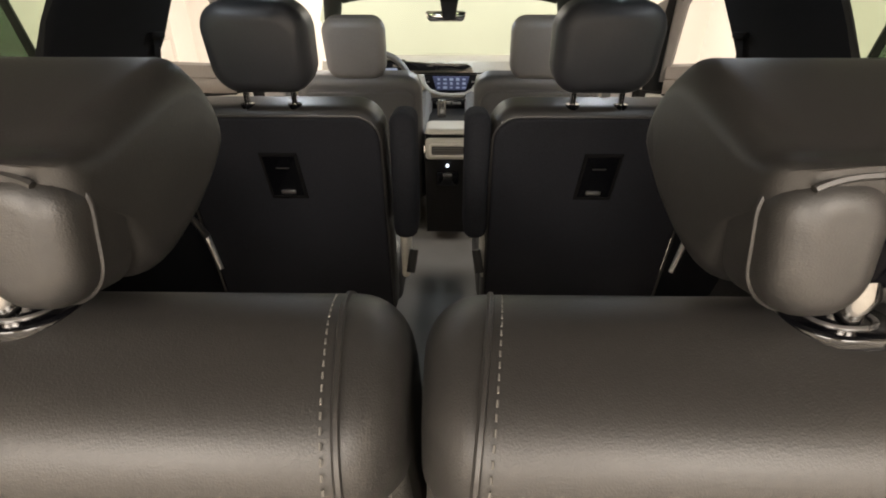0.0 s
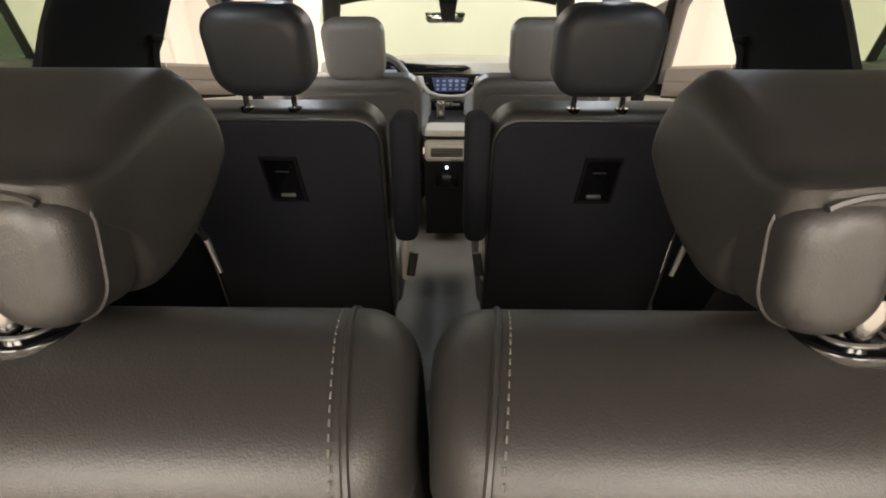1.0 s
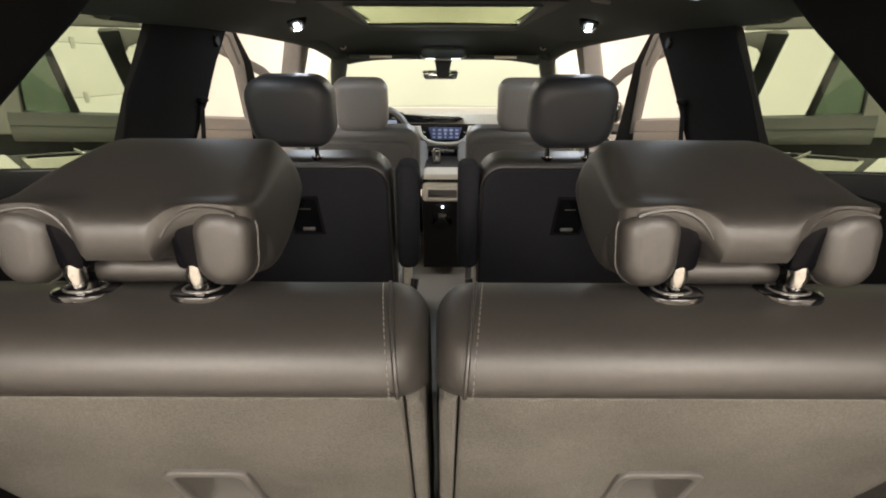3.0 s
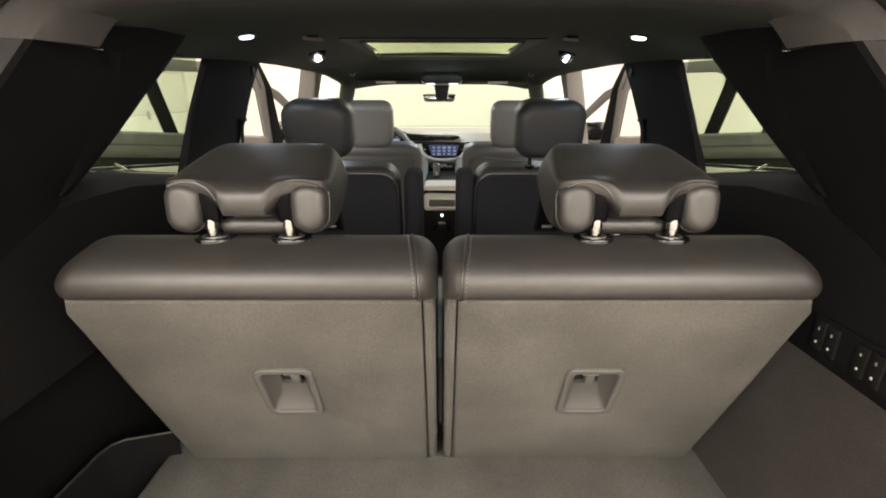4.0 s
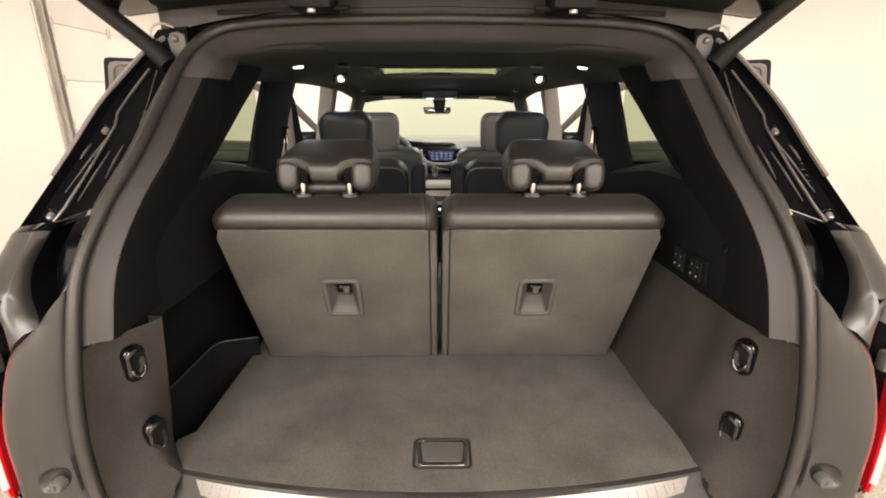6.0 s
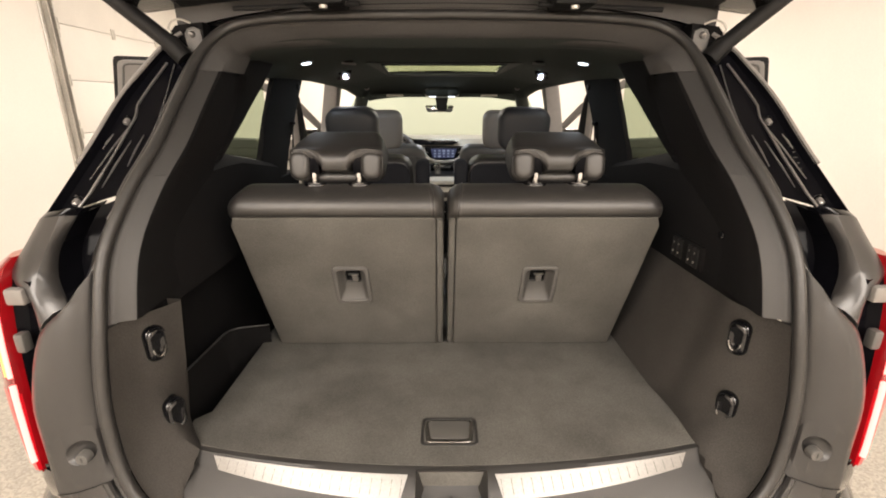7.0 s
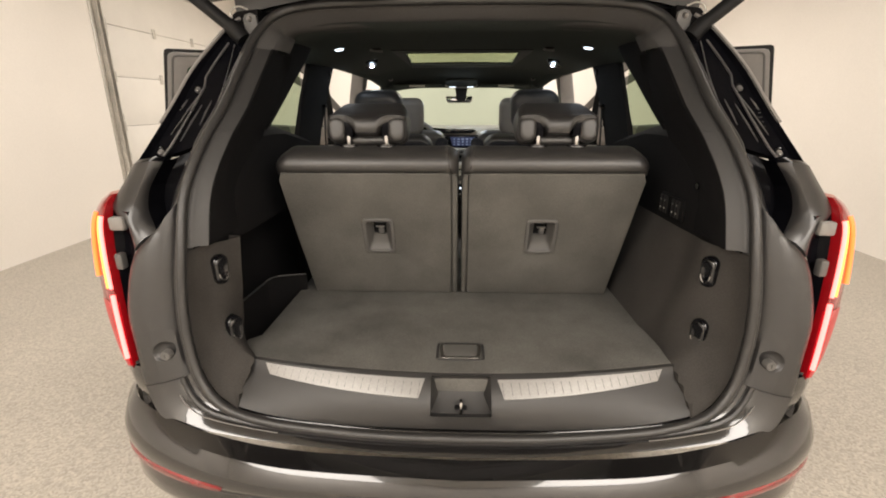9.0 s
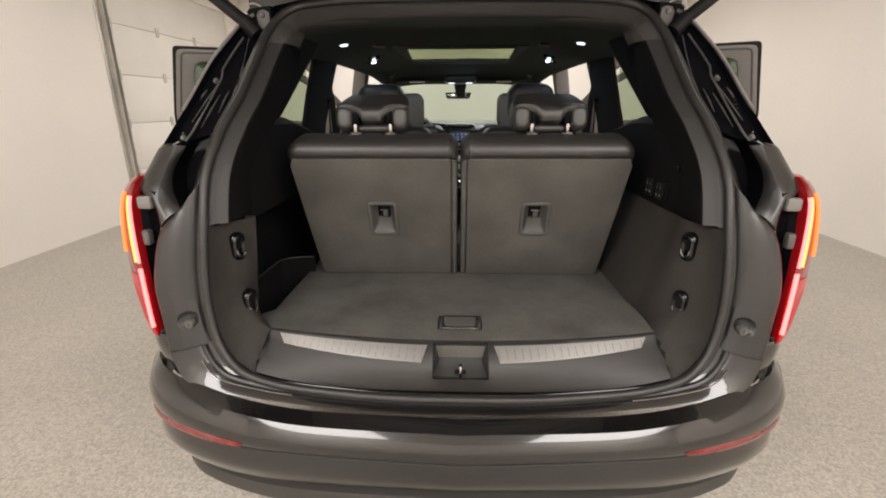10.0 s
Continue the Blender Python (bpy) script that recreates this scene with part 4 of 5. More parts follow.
xs = [-.576 + .0192 * k for k in range(61)]
bm = bmesh.new()
cols = []
for x in xs:
    u = abs(x)
    pts = [tuple(p) for p in sill_rows(x)]
    cols.append([bm.verts.new(p) for p in pts])
for k in range(60):
    for r in range(4):
        if abs((xs[k] + xs[k + 1]) / 2) < .077 and r in (1, 2):
            continue
        bm.faces.new((cols[k][r], cols[k + 1][r], cols[k + 1][r + 1], cols[k][r + 1]))
part("sill_skin", bm, PLASTIC, sill)
a, b, c, d, e = sill_rows(0.078)
bm = bmesh.new()
edge = [Vector((-.078, b.y, b.z)), Vector((-.078, c.y, c.z)), Vector((-.092, d.y + .001, d.z - .002)), Vector((.092, d.y + .001, d.z - .002)), Vector((.078, c.y, c.z)), Vector((.078, b.y, b.z))]
inn = [Vector((-.062, -.175, .735)), Vector((-.06, -.19, .71)), Vector((-.078, -.235, .682)), Vector((.078, -.235, .682)), Vector((.06, -.19, .71)), Vector((.062, -.175, .735))]
o, q = [bm.verts.new(v) for v in edge], [bm.verts.new(v) for v in inn]
for k in range(6):
    l = (k + 1) % 6
    bm.faces.new((o[k], o[l], q[l], q[k]))
bm.faces.new((q[0], q[1], q[4], q[5]))
bm.faces.new((q[1], q[2], q[3], q[4]))
part("latch_recess", bm, PLASTIC, sill)
strk = thing("tailgate_striker", "bright steel latch striker loop in the sill recess", "latch")
part("loop", tube(spline([(0, -.205, .70), (0, -.235, .72), (0, -.245, .705), (0, -.240, .685)], 10), .004, 8), CHROME, strk)
part("base_plate", boxed((-.016, -.228, .688), (.016, -.206, .694), .002, None), PLASTIC_B, strk)

for s in (1, -1):
    sc = thing("scuff_plate", "ribbed brushed metal scuff plate on the cargo sill", "scuff plate", group="cargo sill scuff plates")

    def on_plate(x, w, up):
        a, b, c, d, e = sill_rows(x)
        n = (c - b).cross(Vector((1, 0, 0))).normalized()
        n = n if n.z > 0 else -n
        return b.lerp(c, w) + n * up

    rows = []
    for w, up in ((.12, -.002), (.13, .0035), (.5, .004), (.93, .0035), (.94, -.002)):
        rows.append([tuple(Vector((s, 1, 1)) * on_plate(x, w, up)) for k, x in enumerate([.09 + .0222 * k + .020 * max(0, w) * (1 - k / 10) for k in range(21)])])
    part("metal_plate", loft(rows, False), SCUFF, sc)
    for k in range(20):
        x = .105 + .0215 * k
        part("rib", tube([Vector((s, 1, 1)) * on_plate(x, .28, .0030), Vector((s, 1, 1)) * on_plate(x + .004, .80, .0030)], .0015, 6, flat=.6), PLASTIC_M, sc)

# floor lift handle
hd = thing("floor_handle", "recessed lift handle with a chrome edge in the cargo floor", "handle")
part("surround", plate(rrect(.134, .098, .014), .003, .0015, pose(-.002, -.083, .774), holes=[rrect(.120, .084, .011)]), PLASTIC, hd)
part("chrome_edge", plate(rrect(.114, .078, .012, 5, 0, 0, .12), .006, .002, pose(-.002, -.084, .772), holes=[rrect(.096, .066, .010, 5, 0, .006, .14)]), CHROME, hd, "satin metal U-shaped edge")
part("flap", pad(rrect(.094, .064, .010, 5, 0, .006, .14), .004, .002, pose(-.002, -.084, .7735)), HANDLE, hd)
# cargo hooks on the side trim
def hook_rings(mm, table):
    return [[mm @ Vector((u * f, v * f, h)) for u, v in rrect(.045, .082, .021, 8)] for f, h in table]


for s in (1, -1):
    for (hx, hy, hz) in (((.650, -.078, 1.020), (.640, -.100, .852)) if s > 0 else ((.655, -.086, 1.016), (.640, -.096, .843))):
        ck = thing("cargo_hook", "oval black bag hook with a chrome loop", "hook", group="cargo hooks")
        mm = frame_of_plain(s * hx, hy, hz, s) @ pose(0, 0, .013 if s < 0 and hz < .9 else .005)
        part("cup", loft(hook_rings(mm, ((1.04, -.022), (1.03, .000), (.98, .004), (.92, .006), (.86, .0055)))), GLOSS, ck)
        part("dish", loft(hook_rings(mm, ((.85, .006), (.76, .0085), (.62, .0095), (.42, .0075), (.2, .0065)))), GLOSS, ck, "dished inner face")
        part("loop", tube([mm @ Vector((.013 * math.cos(a), -.004 + .024 * math.sin(a), .0105)) for a in [math.pi * 1.05 + math.pi * .9 * q / 12 for q in range(13)]], .0022, 6), CHROME, ck)
# seat switches on the right-hand side wall
sw = thing("seat_switch_panel", "row of small seat-folding switches with pale symbols", "switch")
part("base", boxed((.6405, .100, 1.108), (.652, .255, 1.174), .004), CLOTH_B, sw)
for k, yy in enumerate((.232, .206, .150, .124)):
    b = part("switch_key", boxed((.634, yy - .012, 1.114), (.641, yy + .012, 1.168), .003), PLASTIC_B, sw)
    part("symbol", boxed((.6325, yy - .002, 1.150), (.6345, yy + .002, 1.156), .001), FRAMEG, b)
    part("symbol", boxed((.6325, yy - .002, 1.126), (.6345, yy + .002, 1.131), .001), CREAM, b)
knob = thing("trim_plug", "small round black plug in the cargo side trim", "plug")
part("cap", tube([(.660, .052, 1.223), (.647, .052, 1.223), (.644, .052, 1.223)], [.011, .010, .006], 14), GLOSS, knob)

# ---------------------------------------------------------------- third-row seats
BX, BV, BW = Vector((1, 0, 0)), Vector((0, -.377, .926)).normalized(), Vector((0, -.926, -.377)).normalized()


def frame_of(x, y, z, a=BX, b=BV, c=BW):
    return Matrix(((a.x, b.x, c.x, x), (a.y, b.y, c.y, y), (a.z, b.z, c.z, z), (0, 0, 0, 1)))


def third_row_seat(s, cx):
    """s: 1 with its outer side at +x."""
    seat = thing("third_row_seat", "raised third-row seat in charcoal leather with a carpeted back", "car seat", group="third-row seats")
    x0, x1 = (.004, .570)
    base = frame_of(-.007, .345, .777)

    def lx(x):
        return s * x

    # leather backrest: outline in (v, w), swept along x
    prof = [(0.0, -.03), (.30, -.034), (.488, -.020), (.502, .000), (.514, .009), (.530, .008), (.545, -.004), (.554, -.024), (.555, -.052), (.550, -.084), (.534, -.111), (.510, -.129), (.47, -.144), (.3, -.15), (0.0, -.155)]
    P = spline([(a, b, 0) for a, b in prof[2:13]], 46)
    P = [Vector((0, -.03, 0)), Vector((.15, -.032, 0)), Vector((.30, -.034, 0)), *P, Vector((.3, -.15, 0)), Vector((.15, -.152, 0)), Vector((0, -.155, 0))]
    m = Matrix(((0, 0, 1, x0 if s > 0 else -x1), (1, 0, 0, 0), (0, 1, 0, 0), (0, 0, 0, 1)))
    bmx = pad([(p.x, p.y) for p in P], x1 - x0, 0.045 if s > 0 else 0.038, m, 9, foot=0.038 if s > 0 else 0.045)
    bmesh.ops.transform(bmx, matrix=base, verts=bmx.verts[:])
    for vv in bmx.verts:
        vv.co.x *= (1 - .035 * max(0, min(1, (vv.co.z - 1.262) / .045)) ** 1.5) * 1.0
        vv.co.x *= 1 - .07 * max(0, min(1, (1.27 - vv.co.z) / .5))
    back = part("backrest", bmx, LEATHER, seat)
    # carpeted back panel with a pocket hole
    w, h = .535, .462
    hole = rrect(.082, .120, .012, 4, cx=.268 * s, cy=.266)
    outl = [(s * u, v) for u, v in ((.027, .0), (.530, .0), (.548, .30), (.560, .475), (.548, .503), (.036, .503), (.027, .495))]
    if s < 0:
        outl = outl[::-1]
    part("back_panel", plate(outl, .036, 0.006, base @ pose(0, 0, -.032), holes=[hole]), CARPET, seat, "grey carpeted back panel")
    strip = [(s * u, v) for u, v in ((.007, .0), (.025, .0), (.025, .497), (.012, .492), (.007, .48))]
    part("edge_strip", plate(strip if s > 0 else strip[::-1], .034, .006, base @ pose(0, 0, -.032)), CARPET, seat, "carpeted edge strip")
    bez = part("latch_bezel", plate(rrect(.102, .142, .016, 5, .268 * s, .266), .008, .003, base @ pose(0, 0, .002), holes=[rrect(.080, .118, .011, 5, .268 * s, .266)]), PLASTIC_M, seat, "grey plastic latch bezel")
    cxp = .268 * s
    o, q = rrect(.080, .118, .011, 5, cxp, .266), rrect(.044, .062, .006, 5, cxp, .286)
    bmp = loft([[(u, v, .004) for u, v in o], [(u * .35 + (cxp + (u - cxp) * .62) * .65, .27 + (v - .27) * .72, -.013) for u, v in o], [(u, v, -.020) for u, v in q], [(u, v, -.0295) for u, v in q]], True, False)
    bmesh.ops.transform(bmp, matrix=base, verts=bmp.verts[:])
    part("pocket", bmp, POCKET, bez, "grey funnel-shaped latch pocket")
    part("latch_slot", boxed((cxp - .022, .255, -.031), (cxp + .022, .317, -.027), .002, base), GLOSS, bez)
    part("pull_tab", boxed((cxp - .004, .258, -.027), (cxp + .014, .284, -.016), .004, base), PLASTIC_M, bez, "grey pull tab")
    part("latch_edge", boxed((cxp - .012, .2875, -.020), (cxp + .017, .2905, -.013), .001, base), SATIN, bez, "bright latch edge")
    # seam and stitches near the inner edge
    arc = [p for p in P if p.x > .495 and p.y > -.13]
    off = [.030 + .016 * min(1, max(0, (.01 - p.y) / .13)) for p in arc]
    pts = [base @ Vector((s * o, p.x + .0005, p.y + .0005)) for o, p in zip(off, arc)]
    part("seam", tube(pts, .0022, 6), LEATHER, back)
    fine = spline([base @ Vector((s * (o + .007), p.x + .001, p.y + .001)) for o, p in zip(off, arc)], 61)
    bms = bmesh.new()
    for k in range(0, 60, 2):
        tube([fine[k], fine[k + 1]], .00065, 5, bm=bms)
    part("stitching", bms, THREAD, back)
    # head restraint
    hr = part("headrest", headrest_shell(.242), LEATHER_H, seat)
    hr.matrix_basis = pose(cx, .042, -.008)
    headrest_details(hr, .242)
    for dx in (-.0585, .0585):
        part("post", tube([(cx + dx, .224, 1.285), (cx + dx, .217, 1.315), (cx + dx, .214, 1.338), (cx + dx, .224, 1.378)], [.0065, .0065, .0095, .006], 12), CHROME, seat, "chrome headrest post")
        gm = frame_of(cx + dx, .221, 1.3125, Vector((1, 0, 0)), Vector((0, .997, -.08)), Vector((0, .08, .997)))
        gd = part("guide", pad(rrect(.062, .050, .0245, 8), .007, .003, gm), GLOSS, seat, "gloss black post guide")
        part("rim", tube([gm @ Vector((u, v, .0072)) for u, v in rrect(.036, .030, .0145, 8)], .0016, 6, True), EDGE, gd)
        part("collar", tube([gm @ Vector((0, 0, .004)), gm @ Vector((0, 0, .014))], [.012, .0095], 14), GLOSS, gd)
    return seat


def arch(x):
    """How far the shell's rear edge lifts over an end roll and its slot: 0 to 1."""
    u = (abs(x) - .036) / .086
    return math.sin(math.pi * u) ** (.40 if u < .5 else .18) if 0 < u < 1 else 0.0


def headrest_shell(w):
    """The upper body: a side profile in (y, z) carried along x, its rear edge arched over the end rolls."""
    prof = [(.156, 1.366), (.151, 1.384), (.160, 1.406), (.20, 1.424), (.26, 1.441), (.31, 1.451), (.345, 1.449), (.362, 1.432), (.358, 1.405), (.33, 1.372), (.285, 1.342), (.24, 1.326), (.215, 1.328), (.200, 1.342), (.19, 1.356), (.172, 1.362)]
    P = spline([(a, b, 0) for a, b in prof], 64, True)
    r, cy, cz = .026, .26, 1.388
    rings = []
    for k in range(49):
        x = -w / 2 + w * (.5 - .5 * math.cos(math.pi * k / 48))
        e = max(0.0, (abs(x) - (w / 2 - r)) / r)
        f = r * (1 - math.sqrt(max(0.0, 1 - min(e, 1) ** 2)))
        ring = []
        for p in P:
            y, z = p.x, p.y
            y, z = cy + (y - cy) * (1 - f / .105), cz + (z - cz) * (1 - f / .062)
            near = max(0.0, min(1.0, (.215 - y) / .04)) * max(0.0, min(1.0, (1.420 - z) / .03))
            a = arch(x) * near
            slim = 1 - .16 * max(0.0, min(1.0, (y - .20) / .15)) * max(0.0, min(1.0, (z - 1.39) / .05))
            ring.append((x * slim, y + .014 * a, z + .028 * a))
        rings.append(ring)
    return loft(rings)


def headrest_details(hr, w):
    face = Matrix(((1, 0, 0, 0), (0, .16, -.987, .199), (0, .987, .16, 1.360), (0, 0, 0, 1)))
    for s in (1, -1):
        m = face @ pose(s * (w / 2 - .0285), .0105, 0)
        part("end_roll", pad(rrect(.055, .075, .024, 8, skew=.12), .0465, .017, m, 8), LEATHER_H, hr)
        part("seam", tube([m @ Vector((u, v, .024)) for u, v in rrect(.0560, .0760, .0245, 8, skew=.12)], .0014, 6, True), LEATHER_H, hr)
        xs = [.0400 + .069 * (q / 34) ** .9 for q in range(35)]
        part("piping", tube([(s * x, .1545 + .011 * arch(x), 1.366 + .0475 * arch(x)) for x in xs], .0021, 6), LEATHER, hr, "piping over the arch")
    part("middle_roll", tube([(-.050, .200, 1.340), (.050, .200, 1.340)], .0150, 14), LEATHER_H, hr)
    # no hole is cut: a black block gives each slot its darkness
    for s in (1, -1):
        part("slot", boxed((s * .0585 - .0165, .1650, 1.350), (s * .0585 + .0165, .21, 1.402), .009), PILLAR, hr, "black block for the shade in the slot round the post")


third_row_seat(1, .289)
third_row_seat(-1, -.294)

# ---------------------------------------------------------------- second-row and front seats


def row_seat(name, label, s, cx, y, z0, ztop, w, lean, hw, hz, mat, matb, group, headmat, thick=.13, hx=0.0, inset=.05):
    """A bucket seat seen from behind; y: rear face at its top edge."""
    seat = thing(name, label, "car seat", group=group)
    L = (ztop - z0)
    v = Vector((0, -lean, 1)).normalized()
    base = frame_of(cx, y + lean * L, z0, BX, v, BX.cross(v))
    H = L / v.z
    outl = rrect(w, H, .07, 6, 0, H / 2)
    part("backrest", pad(outl, thick, .04, base @ pose(0, 0, -thick), 7, foot=.04), mat, seat)
    part("back_panel", pad(rrect(w - inset, H - inset * 1.4, .06, 6, 0, H / 2 - inset * .4), .016, .010, base @ pose(0, 0, -.006), 5), matb, seat)
    part("back_piping", tube([base @ Vector((a, b, .006)) for a, b in rrect(w - inset + .005, H - inset * 1.4 + .005, .06, 6, 0, H / 2 - inset * .4)], .003, 6, True), mat, seat)
    part("cushion", pad(rrect(w, .5, .06, 5, 0, 0), .15, .045, pose(cx, y + lean * L + .12 + .25, z0 - .02), 4, foot=.03), mat, seat)
    hb = pad(rrect(hw, hz[1] - hz[0], .058, 8, 0, 0, .05), .120, .034, frame_of(cx + hx, y + .03, (hz[0] + hz[1]) / 2, BX, v, BX.cross(v)) @ pose(0, 0, -.072), 7, foot=.045)
    for vv in hb.verts:
        q = max(0.0, 1 - ((vv.co.x - cx - hx) / (hw * .5)) ** 2) * max(0.0, 1 - ((vv.co.z - (hz[0] + hz[1]) / 2) / ((hz[1] - hz[0]) * .5)) ** 2)
        vv.co.y -= .010 * q
    hr = part("headrest", hb, headmat, seat)
    for dx in (hx - .055, hx + .055):
        part("post", tube([(cx + dx, y + .035, ztop - .03), (cx + dx, y + .035, hz[0] + .03)], .007, 10), CHROME, seat)
        part("guide", tube([(cx + dx, y + .035, ztop - .004), (cx + dx, y + .035, ztop + .008)], .016, 12), GLOSS, seat)
    return seat, base, H


for s in (1, -1):
    cx = .375 * s - .02
    seat, base, H = row_seat("second_row_seat", "second-row captain's chair in dark leather with a black carpeted back", s, cx, 1.07, .62, 1.285, .50, .16, .226, (1.320, 1.505), LEATHER, BACKCLOTH, "second-row seats", LEATHER2, hx=-.008, inset=.014)
    part("armrest", boxed((.046 if s > 0 else -.130, 1.06, .965), (.106 if s > 0 else -.068, 1.19, 1.278), .024, None, 3), BACKCLOTH, seat, "folded-up padded armrest")
    k = 1 if s > 0 else -1
    o = [(-.045, -.06), (.045, -.06), (.045 + .010 * k, .06), (-.045 + .010 * k, .06)]
    i = [(u * .84 + .001 * k, v * .86) for u, v in o]
    q = [(u * .6 + .002 * k, v * .62 + .012) for u, v in o]
    pm = base @ pose(.008, H - .160, .008)
    bez = part("latch_bezel", plate(o, .008, .003, pm, holes=[i]), CLOTH_B, seat, "black latch pocket")
    part("pocket", loft([[tuple(pm @ Vector((u, v, w))) for u, v in ring] for ring, w in ((i, .006), (q, .004), (q, .003))]), GLOSS, bez)
    part("pull_strap", boxed((-.018, -.046, .004), (.018, -.036, .012), .003, pm), SATIN, bez)
    part("latch_slot", boxed((-.016 + .004 * k, .020, .004), (.016 + .004 * k, .024, .007), .001, pm), PLASTIC, bez)
    part("hinge_cover", boxed((s * .112 - .012, 1.15, .80), (s * .112 + .012, 1.26, .955), .012, pose(0, 0, 0)), CREAM, seat, "pale grey hinge cover")
    part("lever", tube([(s * .085, 1.14, .90), (s * .095, 1.12, .84)], .012, 8), PLASTIC, seat)
    part("recliner_link", tube([(s * .585, .98, 1.06), (s * .60, 1.05, .98), (s * .565, 1.02, .90)], [.006, .009, .006], 8), SATIN, seat, "metal recliner link")
    part("seat_leg", boxed((cx - .2, 1.25, .45), (cx + .2, 1.7, .61), .02), PLASTIC_B, seat)

for s in (1, -1):
    cx = .385 * s
    seat, base, H = row_seat("front_seat", "front bucket seat in grey leather", s, cx, 2.06, .62, 1.245, .54, .22, .25, (1.236, 1.478), LEATHER_M, LEATHER_M, "front seats", LEATHER_F)
    part("seat_base", boxed((cx - .2, 2.3, .47), (cx + .2, 2.75, .61), .02), PLASTIC_B, seat)

# ---------------------------------------------------------------- console, dashboard
con = thing("centre_console", "centre console with a pale armrest lid and rear vents", "console")
part("body", loft([[(x, y, z) for x, z in ((-.10, .52), (-.105, .9), (-.10, 1.0), (.10, 1.0), (.105, .9), (.10, .52))] for y in (2.10, 2.2, 2.9)], True), PLASTIC_B, con)
part("armrest_lid", pad(rrect(.205, .20, .03, 5), .040, .018, pose(0, 2.20, .985)), CREAM, con, "pale grey armrest lid")
vent = part("rear_vent", boxed((-.10, 2.07, .89), (.10, 2.12, .985), .015), CREAM, con, "pale grey vent housing")
part("vent_frame", plate(rrect(.168, .062, .014), .010, .003, Matrix(((1, 0, 0, 0), (0, 0, -1, 2.069), (0, 1, 0, .935), (0, 0, 0, 1))), holes=[rrect(.145, .04, .008)]), IVORY, vent)
part("vent_grille", boxed((-.072, 2.064, .916), (.072, 2.072, .954), .003), PLASTIC_M, vent)
for k in range(3):
    part("slat", boxed((-.070, 2.060, .922 + .011 * k), (.070, 2.068, .925 + .011 * k), .001), FRAMEG, vent)
part("usb_panel", boxed((-.05, 2.085, .76), (.05, 2.10, .83), .006), GLOSS, con)
part("status_light", boxed((-.006, 2.078, .855), (.006, 2.09, .866), .002), LAMP, con)
part("usb_socket", boxed((-.02, 2.080, .81), (.02, 2.09, .822), .002), SATIN, con)
part("shifter", pad(rrect(.045, .05, .015), .10, .015, pose(-.035, 2.52, .99)), CHROME, con, "chrome gear selector")
for s in (1, -1):
    part("side_bolster", tube(spline([(s * .12, 2.3, .93), (s * .125, 2.6, .98), (s * .13, 2.85, 1.08)], 8), .035, 8), LEATHER_F, con)

dash = thing("dashboard", "dashboard in pale leather and wood with black vents", "dashboard")
sec = [(2.84, .95), (2.82, 1.04), (2.86, 1.20), (2.89, 1.245), (2.98, 1.265), (3.4, 1.245), (3.72, 1.2), (3.72, .8), (2.9, .8)]
part("body", loft([[(x, y + .04 * (abs(x) / .7) ** 2 - .02, z) for y, z in sec] for x in [-.74 + .1057 * k for k in range(15)]], True), CREAM, dash, "pale dashboard top")
BACK = Matrix(((1, 0, 0, 0), (0, 0, -1, 0), (0, 1, 0, 0), (0, 0, 0, 1)))


def facing(pts, y, depth, bevel=0.003):
    """A slab with its outline in (x, z), its face to the rear at y."""
    return plate(pts, depth, bevel, pose(0, y + depth, 0) @ BACK)


part("wood_strip", facing([(.15, 1.085), (.70, 1.11), (.70, 1.165), (.19, 1.178)], 2.812, .03), WOOD, dash, "pale wood trim strip")
part("dark_line", facing([(-.20, 1.183), (.70, 1.183), (.70, 1.190), (-.20, 1.190)], 2.808, .03, .001), GLOSS, dash)
part("vent_strip", facing([(-.25, 1.200), (.085, 1.204), (.130, 1.224), (.100, 1.236), (-.10, 1.240), (-.25, 1.25)], 2.806, .05), GLOSS, dash, "gloss black air vents")
for x in (-.105, .045):
    part("vent_tab", boxed((x - .019, 2.800, 1.224), (x + .019, 2.807, 1.231), .002), CHROME, dash)
U = [(-.172, 1.180), (-.150, 1.125), (-.115, 1.088), (-.05, 1.068), (.022, 1.064), (.10, 1.070), (.150, 1.092), (.175, 1.13), (.190, 1.180)]
V = [(.160, 1.180), (.150, 1.135), (.130, 1.105), (.095, 1.086), (.022, 1.080), (-.05, 1.084), (-.100, 1.102), (-.128, 1.132), (-.140, 1.180)]
scr = part("display_bezel", facing(U + V, 2.792, .03), IVORY, dash, "pale U-shaped display surround")
part("display_panel", facing(V[::-1], 2.797, .02, .002), GLOSS, scr)
part("screen", facing([(-.092, 1.174), (-.070, 1.098), (.098, 1.098), (.120, 1.174)], 2.793, .004, .001), SCREEN, scr, "dim blue touch screen")
rng = random.Random(4)
for k in range(5):
    for r in range(3):
        w, h = .006 + .006 * rng.random(), .004 + .004 * rng.random()
        x, z = -.056 + .036 * k, 1.112 + .022 * r
        part("icon", boxed((x - w, 2.791, z - h), (x + w, 2.794, z + h), .001), ICON, scr)
for x in (-.118, .140):
    part("side_key", boxed((x - .008, 2.790, 1.140), (x + .008, 2.797, 1.146), .001), SATIN, scr)
part("climate_panel", boxed((-.10, 2.76, .96), (.10, 2.85, 1.056), .012), GLOSS, dash)
for x in (-.058, -.033, 0, .033, .058):
    part("climate_key", boxed((x - .012, 2.752, 1.026), (x + .012, 2.761, 1.038), .003), SATIN, dash)
